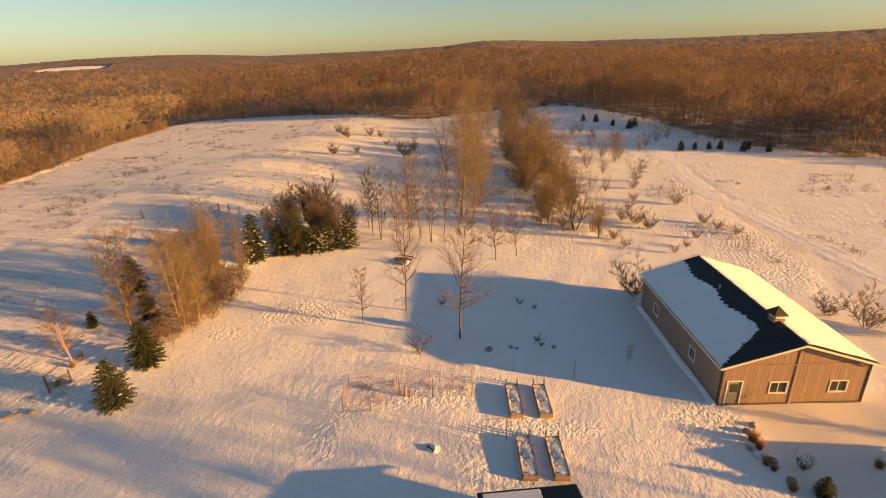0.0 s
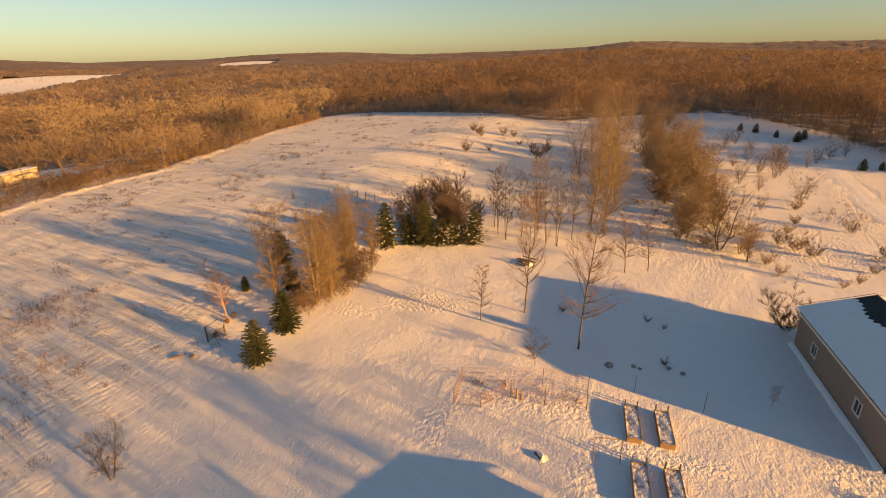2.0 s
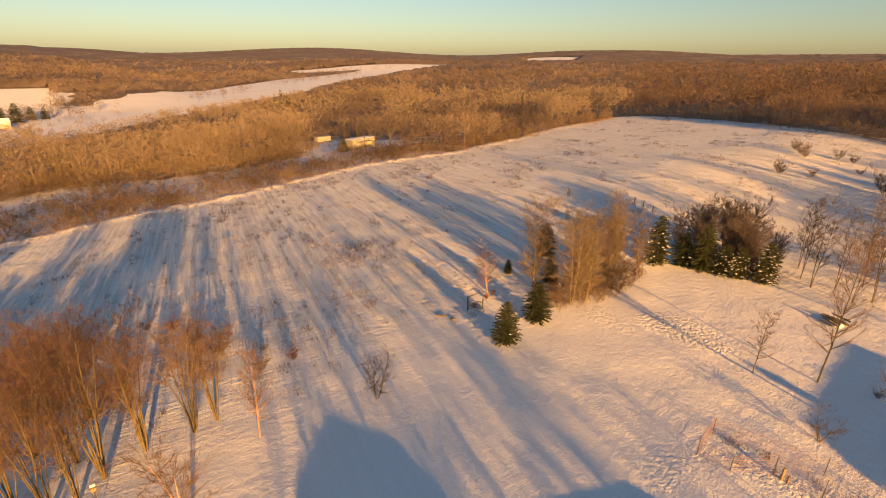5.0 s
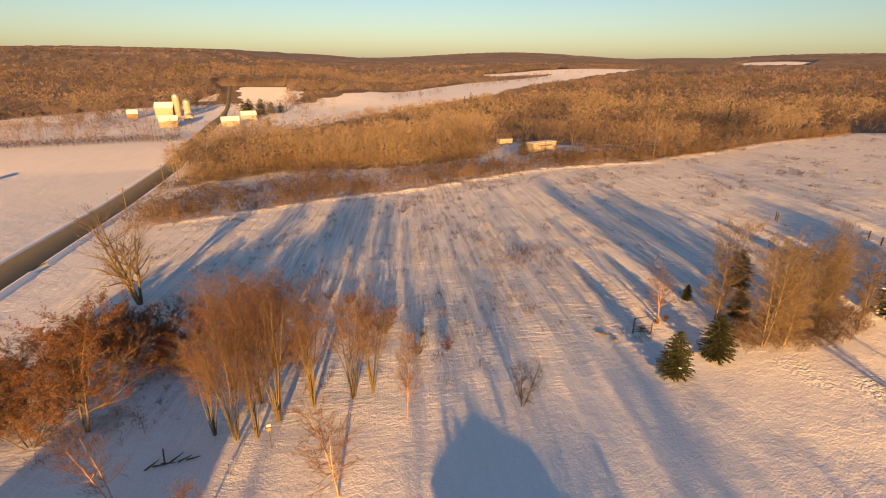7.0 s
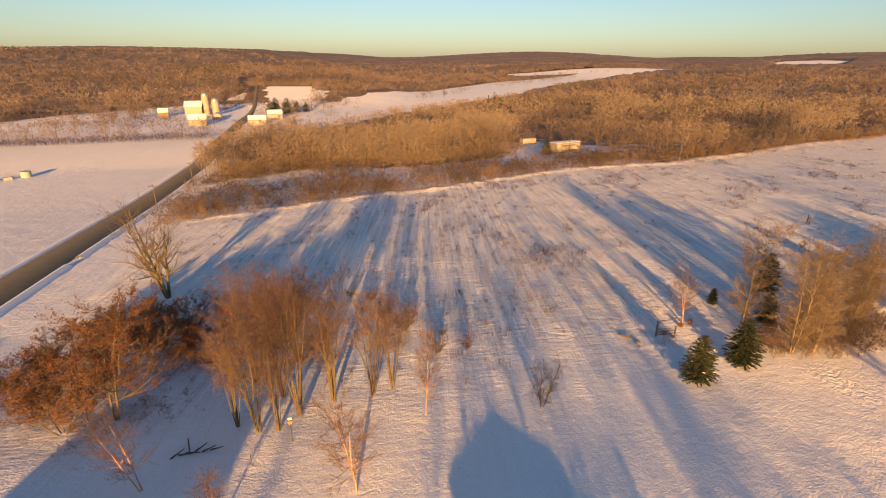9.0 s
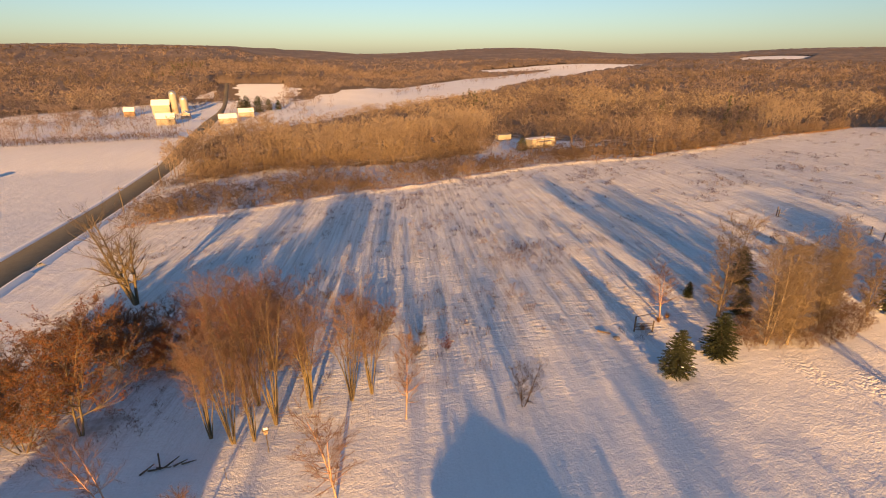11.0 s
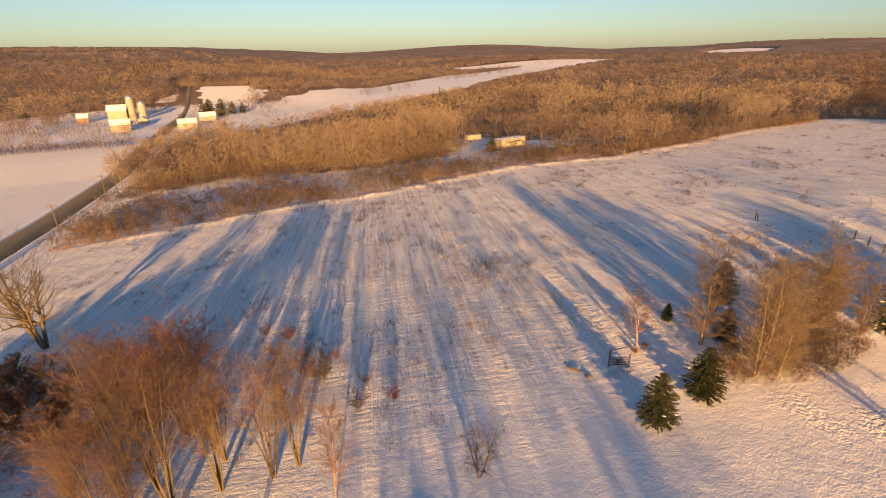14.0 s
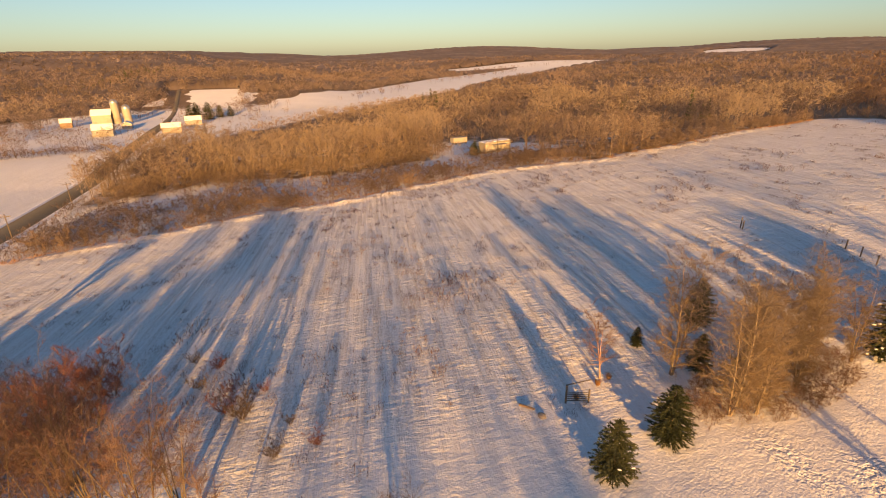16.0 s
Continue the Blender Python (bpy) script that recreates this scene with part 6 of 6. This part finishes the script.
shed = thing("garden_shed", pose(1.3, 17.6, 0, 0, 0, 10), "garden shed with dark ribbed roof and patch of snow", "shed")
tilt = -6.0
bm = box(0, 5.2, -3.0, 3.7, -0.05, 2.0)
for v in bm.verts:
    if v.co.z > 1:
        v.co.z = 2.50 - 0.105 * v.co.y
part("wall", bm, BOARD, shed)
for k in range(9):
    bm = box(-0.3 + k * 0.645, -0.3 + (k + 1) * 0.645 - 0.004, -3.4, 4.1, 2.52, 2.57)
    for j in range(3):
        box(-0.3 + k * 0.645 + 0.05 + j * 0.21, -0.3 + k * 0.645 + 0.085 + j * 0.21, -3.4, 4.1, 2.57, 2.595, 0.0, bm)
    part("roof_sheet", bm, DARK_STEEL, shed).matrix_local = pose(0, 0, 0.0, tilt, 0, 0)
part("fascia", box(-0.3, 5.5, 4.1, 4.14, 2.42, 2.58), BOARD_GREY, shed).matrix_local = pose(0, 0, 0, tilt, 0, 0)
part("roof_snow", box(0.0, 3.3, -0.2, 3.95, 2.598, 2.65, 0.02), SNOW_CAP, shed, "snow patch on the roof").matrix_local = pose(0, 0, 0, tilt, 0, 0)
# out of view: gabled block added to cast the broad shadow westward
gabled("garage", 9.0, 1.0, 90, 6.9, 5.6, 4.8, 5.5, CREAM_PAINT, SHINGLE, "unseen gabled block added to shade the yard", True, 0, 0.3, "garage")
# unseen bushes, added to blur the top edge of the block's shadow
for i, (x, y, h) in enumerate(((9.8, 0.2, 6.2), (9.9, 2.0, 6.6), (9.8, 3.8, 7.0), (10.0, 5.4, 6.6), (9.8, 7.2, 6.0))):
    plant("thicket", x, y, h, "unseen bare bush added to soften the garage's shadow", which=i, name="bush", category="shrub", group="garage bushes", wide=1.1)
# never in view: this house is placed for its shadow band to the west
gabled("farmhouse", 9.0, -29.5, 3, 9.5, 12.0, 5.6, 9.0, CREAM_PAINT, SHINGLE, "unseen two-storey farmhouse placed for the shadow it casts", True, 3)
# out of view, added beside the driveway as a shadow caster
gabled("tool_shed", 33.0, 26.0, -90, 4.4, 6.0, 2.2, 3.0, BOARD, SHINGLE, "unseen brown shed added to shade the driveway", True, 0, 0.35, "shed")
# unseen trees, added for the long shadow streaks over yard and field
for key, x, y, h, wide in (("poplar", 17.5, 6.0, 17.0, 0.7), ("poplar", 9.6, 2.0, 16.0, 0.8), ("poplar", 11.0, 4.4, 14.5, 0.8), ("maple", 36.0, -4.0, 11.0, 0.9), ("pole", 10.5, -1.9, 12.5, 0.6), ("birch", 16.0, 9.6, 8.0, 0.5), ("birch", 34.0, 29.0, 4.0, 1.0)):
    plant(key, x, y, h, "unseen bare tree added to throw shadow streaks over the yard", name="yard_tree", group="house trees", wide=wide)


# ---- the road, its poles and the farm beyond ----
ROAD = [(240, -47), (60, -46.5), (-40, -45.5), (-73, -44), (-110, -42.2), (-150, -40.2), (-200, -37.3), (-262, -36.8), (-327, -36.8), (-374, -35.0), (-440, -36.0), (-615, -43), (-720, -44)]


def along(points, step):
    out = []
    for (x0, y0), (x1, y1) in zip(points, points[1:]):
        n = max(1, int(math.hypot(x1 - x0, y1 - y0) / step))
        out += [(x0 + (x1 - x0) * k / n, y0 + (y1 - y0) * k / n) for k in range(n)]
    return np.array(out + [points[-1]], float)


def ribbon(line, profile):
    """A strip along a line: profile rows (across, height); a narrow lane past the farm."""
    slim = (1 - 0.5 * ramp(-line[:, 0], 330, 420))[:, None]
    d = unit(np.gradient(line, axis=0))
    side = np.stack([-d[:, 1], d[:, 0]], -1)
    verts = []
    for a, h in profile:
        p = line + side * a * slim
        verts.append(np.stack([p[:, 0], p[:, 1], ground(line[:, 0], line[:, 1]) + h], -1))
    v = np.stack(verts, 1)
    n, k = v.shape[:2]
    idx = np.arange(n * k).reshape(n, k)
    q = np.stack([idx[:-1, :-1], idx[1:, :-1], idx[1:, 1:], idx[:-1, 1:]], -1).reshape(-1, 4)
    return v.reshape(-1, 3), q


line = along(ROAD, 4.0)
v, q = ribbon(line, [(-3.7, -0.5), (-3.2, 0.14), (0, 0.22), (3.2, 0.14), (3.7, -0.5)])
tagged(new("road", raw_mesh("road", v, q, ASPHALT, smooth=True)), "bare brown-grey country road between snow banks", "road", kind="structure")
for name, sgn, cut in (("snow_bank", -1, (-95, -88)), ("snow_bank", 1, None)):
    w = line[line[:, 0] > -310]
    v, q = ribbon(w, [(sgn * 3.3, 0.0), (sgn * 3.8, 0.5), (sgn * 4.3, 0.55), (sgn * 4.9, 0.1), (sgn * 6.5, -0.3)] if sgn < 0 else [(sgn * 3.3, 0.0), (sgn * 3.7, 0.24), (sgn * 4.3, 0.28), (sgn * 5.8, -0.3)])
    if cut:
        c = v[q].mean(1)[:, 0]
        q = q[(c < cut[0]) | (c > cut[1])]
    tagged(new(name, raw_mesh(name, v, q, SNOW_CAP, smooth=True)), "ploughed snow bank along the road", "snow bank", kind="structure")


# the wheel track through the east field
lane = along([(46.8, 50.0), (45.8, 57.0), (43.5, 72.0), (41.5, 82.0), (39.9, 93.5), (40.4, 110.6), (41.0, 122.0), (41.4, 135.0)], 1.0)
lane[:, 0] += 0.35 * np.sin(lane[:, 1] * 0.17)
v, q = ribbon(lane, [(-2.4, -0.02), (-1.6, 0.045), (-1.25, 0.035), (-0.75, 0.035), (-0.4, 0.052), (0.4, 0.052), (0.75, 0.035), (1.25, 0.035), (1.6, 0.045), (2.4, -0.02)])
tagged(new("track", raw_mesh("track", v, q, SNOW, smooth=True)), "snowy wheel track with two ruts through the field", "track", kind="structure")


def utility_pole(x, y, h):
    ob = thing("utility_pole", stand(x, y, 90), "wooden utility pole with crossarm beside the road", "utility pole", "utility poles")
    part("shaft", rod((0, 0, -0.3), (0, 0, h), 0.13, 0.09, 8), BOARD_GREY, ob)
    part("crossarm", box(-1.0, 1.0, -0.06, 0.06, h - 0.6, h - 0.46, 0.01), BOARD_GREY, ob)
    for a in (-0.85, 0.0, 0.85):
        part("insulator", rod((a, 0, h - 0.46), (a, 0, h - 0.3), 0.04, 0.03), GREY_STEEL, ob)


for x, y, h in ((-131.5, -35.8, 6.2), (-163.5, -33.5, 6.6), (-205, -32.0, 7.0), (-262, -31.5, 7.2), (-330, -30.5, 7.5)):
    utility_pole(x, y, h)

gabled("dairy_barn", -391, -76.5, 2, 8.0, 10.5, 6.0, 9.0, CREAM_PAINT, GREY_STEEL, "large cream gabled dairy barn in the valley", True, 0, 0.4, "barn")
gabled("farm_shed", -381, -92, 8, 5.0, 6.0, 3.0, 5.2, BOARD, SHINGLE, "brown farm shed beside the dairy barn", True, 0, 0.3, "shed")
gabled("farm_house", -330, -64, 4, 6.4, 9.5, 3.4, 6.0, CREAM_PAINT, SHINGLE, "cream farmhouse in the valley by the road", True, 2)
gabled("farm_house", -352, -55, 95, 5.2, 7.5, 2.6, 4.1, WHITE_PAINT, SHINGLE, "low white house in the valley", True, 2)
gabled("farm_house", -326, -31, 4, 6.2, 9.5, 2.9, 5.0, CREAM_PAINT, SHINGLE, "cream roadside house with snowy roof", True, 3)
gabled("farm_house", -356, -22, 5, 6.2, 9.0, 3.0, 5.2, WHITE_PAINT, SHINGLE, "white house beside evergreens in the valley", True, 2)
gabled("farm_house", -700, 2, 10, 9.0, 12.0, 3.5, 6.0, CREAM_PAINT, SHINGLE, "far cream house on the hill field", True, 0)
for x, y, h, r in ((-388, -63.5, 12.5, 2.3), (-386.5, -57.2, 9.0, 2.4)):
    silo = thing("silo", stand(x, y), "cream concrete silo with a domed cap", "silo", "silos")
    bm = rod((0, 0, -0.5), (0, 0, h), r, r, 18)
    for k in range(8):
        rod((0, 0, h * (k + 0.5) / 8), (0, 0, h * (k + 0.5) / 8 + 0.08), r + 0.04, r + 0.04, 18, bm)
    part("shell", bm, CREAM_PAINT, silo)
    bm = bmesh.new()
    bmesh.ops.create_uvsphere(bm, u_segments=18, v_segments=8, radius=r + 0.05)
    bmesh.ops.delete(bm, geom=[v for v in bm.verts if v.co.z < -0.01], context="VERTS")
    part("dome", bm, GREY_STEEL, silo).matrix_local = pose(0, 0, h)

plant("dome", -363.0, -98.0, 12.5, "large round brown tree beside the dairy farm", name="farm_tree", wide=1.0)
plant("dome", -371.0, -104.0, 9.0, "round brown tree beside the dairy farm", which=2, name="farm_tree", wide=1.0)

# trailer home in the woods' edge
home = thing("trailer_home", stand(-149.5, 79.5, 14), "pale yellow trailer home with snowy roof in the trees", "trailer")
part("body", box(-3.2, 0, 0, 10.5, 0.5, 3.1, 0.05), CREAM_PAINT, home)
part("skirt", box(-3.1, -0.1, 0.1, 10.4, -0.5, 0.5), BOARD_GREY, home)
part("roof", box(-3.4, 0.2, -0.2, 10.7, 3.1, 3.25, 0.03), GREY_STEEL, home)
part("snow", box(-3.3, 0.1, -0.1, 10.6, 3.252, 3.4, 0.05), SNOW_CAP, home)
for y, w in ((1.3, 1.5), (3.9, 1.9), (6.6, 1.5), (9.0, 1.4)):
    sash_window(home, pose(0.004, y, 1.35, 0, 0, 90), w, 1.15)
part("awning", box(0.0, 2.2, 2.6, 7.8, 2.55, 2.62, 0.01), WHITE_PAINT, home)
for y in (2.7, 7.7):
    part("awning_post", rod((2.1, y, -0.4), (2.1, y, 2.55), 0.05), WHITE_PAINT, home)
box_trailer = thing("box_trailer", stand(-186.0, 84.0, 10), "white box trailer parked among bare trees", "trailer")
part("body", box(-2.4, 0, 0, 6.2, 0.6, 2.5, 0.04), CREAM_PAINT, box_trailer)
for y in (1.2, 5.6):
    for x in (-2.2, -0.2):
        part("wheel", rod((x - 0.15, y, 0.4), (x + 0.15, y, 0.4), 0.45, 0.45, 14), DARK_GAP, box_trailer)
tank = thing("storage_tank", stand(-190.0, -87.9), "small grey-green round tank in the snowy field", "tank")
part("shell", rod((0, 0, -0.2), (0, 0, 1.9), 1.5, 1.5, 20), grainy("pale_green_paint", (0.30, 0.38, 0.35), 0.5, 3.0, 0.1), tank)
part("lid", rod((0, 0, 1.9), (0, 0, 2.1), 1.55, 0.6, 20), GREY_STEEL, tank)
for x, y in ((-186.1, -91.2), (-184.8, -94.0)):
    tr = thing("trough", stand(x, y, 30), "white feed box in the snowy field", "feed box", "feed boxes")
    part("box", box(-0.7, 0.7, -1.1, 1.1, -0.1, 0.9, 0.05), WHITE_PAINT, tr)
g = np.random.default_rng(91)
spots = np.stack([np.linspace(-252, -264, 84) + g.uniform(-3, 3, 84), np.linspace(-170, -44, 84)], -1)
scatter("hedgerow", spots, g.uniform(3, 9.5, 84), unit_near, [BARK, TWIG_WOOD], "thin bare hedgerow across the valley fields", "hedge", 9)
spots = np.stack([np.linspace(-251, -263, 320) + g.uniform(-2.5, 2.5, 320), np.linspace(-170, -44, 320)], -1)
scatter("hedge_brush", spots, g.uniform(1.6, 4.0, 320), unit_low, [BARK, BRUSH_TWIG], "low brown brush along the valley field edge", "hedge", 11)
spots = np.stack([np.linspace(-325, -350, 110) + g.uniform(-2, 2, 110), np.linspace(-190, -75, 110)], -1)
scatter("hedge_brush", spots, g.uniform(1.2, 3.2, 110), unit_low, [BARK, BRUSH_TWIG], "low brown fence line across the valley", "hedge", 12)
g = np.random.default_rng(93)
around = np.concatenate([np.stack([np.linspace(-352, -412, 26) + g.normal(0, 4, 26), np.linspace(-110, -90, 26) + g.normal(0, 3, 26)], -1), np.stack([np.linspace(-405, -420, 22) + g.normal(0, 4, 22), np.linspace(-88, -48, 22) + g.normal(0, 3, 22)], -1), np.stack([np.linspace(-300, -312, 40) + g.normal(0, 2, 40), np.linspace(-150, -48, 40)], -1), np.stack([np.linspace(-366, -372, 14) + g.normal(0, 3, 14), np.linspace(-30, 20, 14)], -1)])
scatter("farm_trees", around, g.uniform(3.5, 9.5, len(around)), unit_mid, [BARK, TWIG_HILL], "bare trees sheltering the valley farm", "trees", 13)
g = np.random.default_rng(92)
spots = np.stack([g.uniform(-428, -315, 130), g.uniform(-150, 40, 130)], -1)
tall_ = g.uniform(2.0, 6.5, 130)
ok = np.abs(spots[:, 1] + 36) > 7
scatter("farm_trees", spots[ok], tall_[ok], unit_mid, [BARK, TWIG_WOOD], "scattered bare trees round the valley farm", "trees", 10)
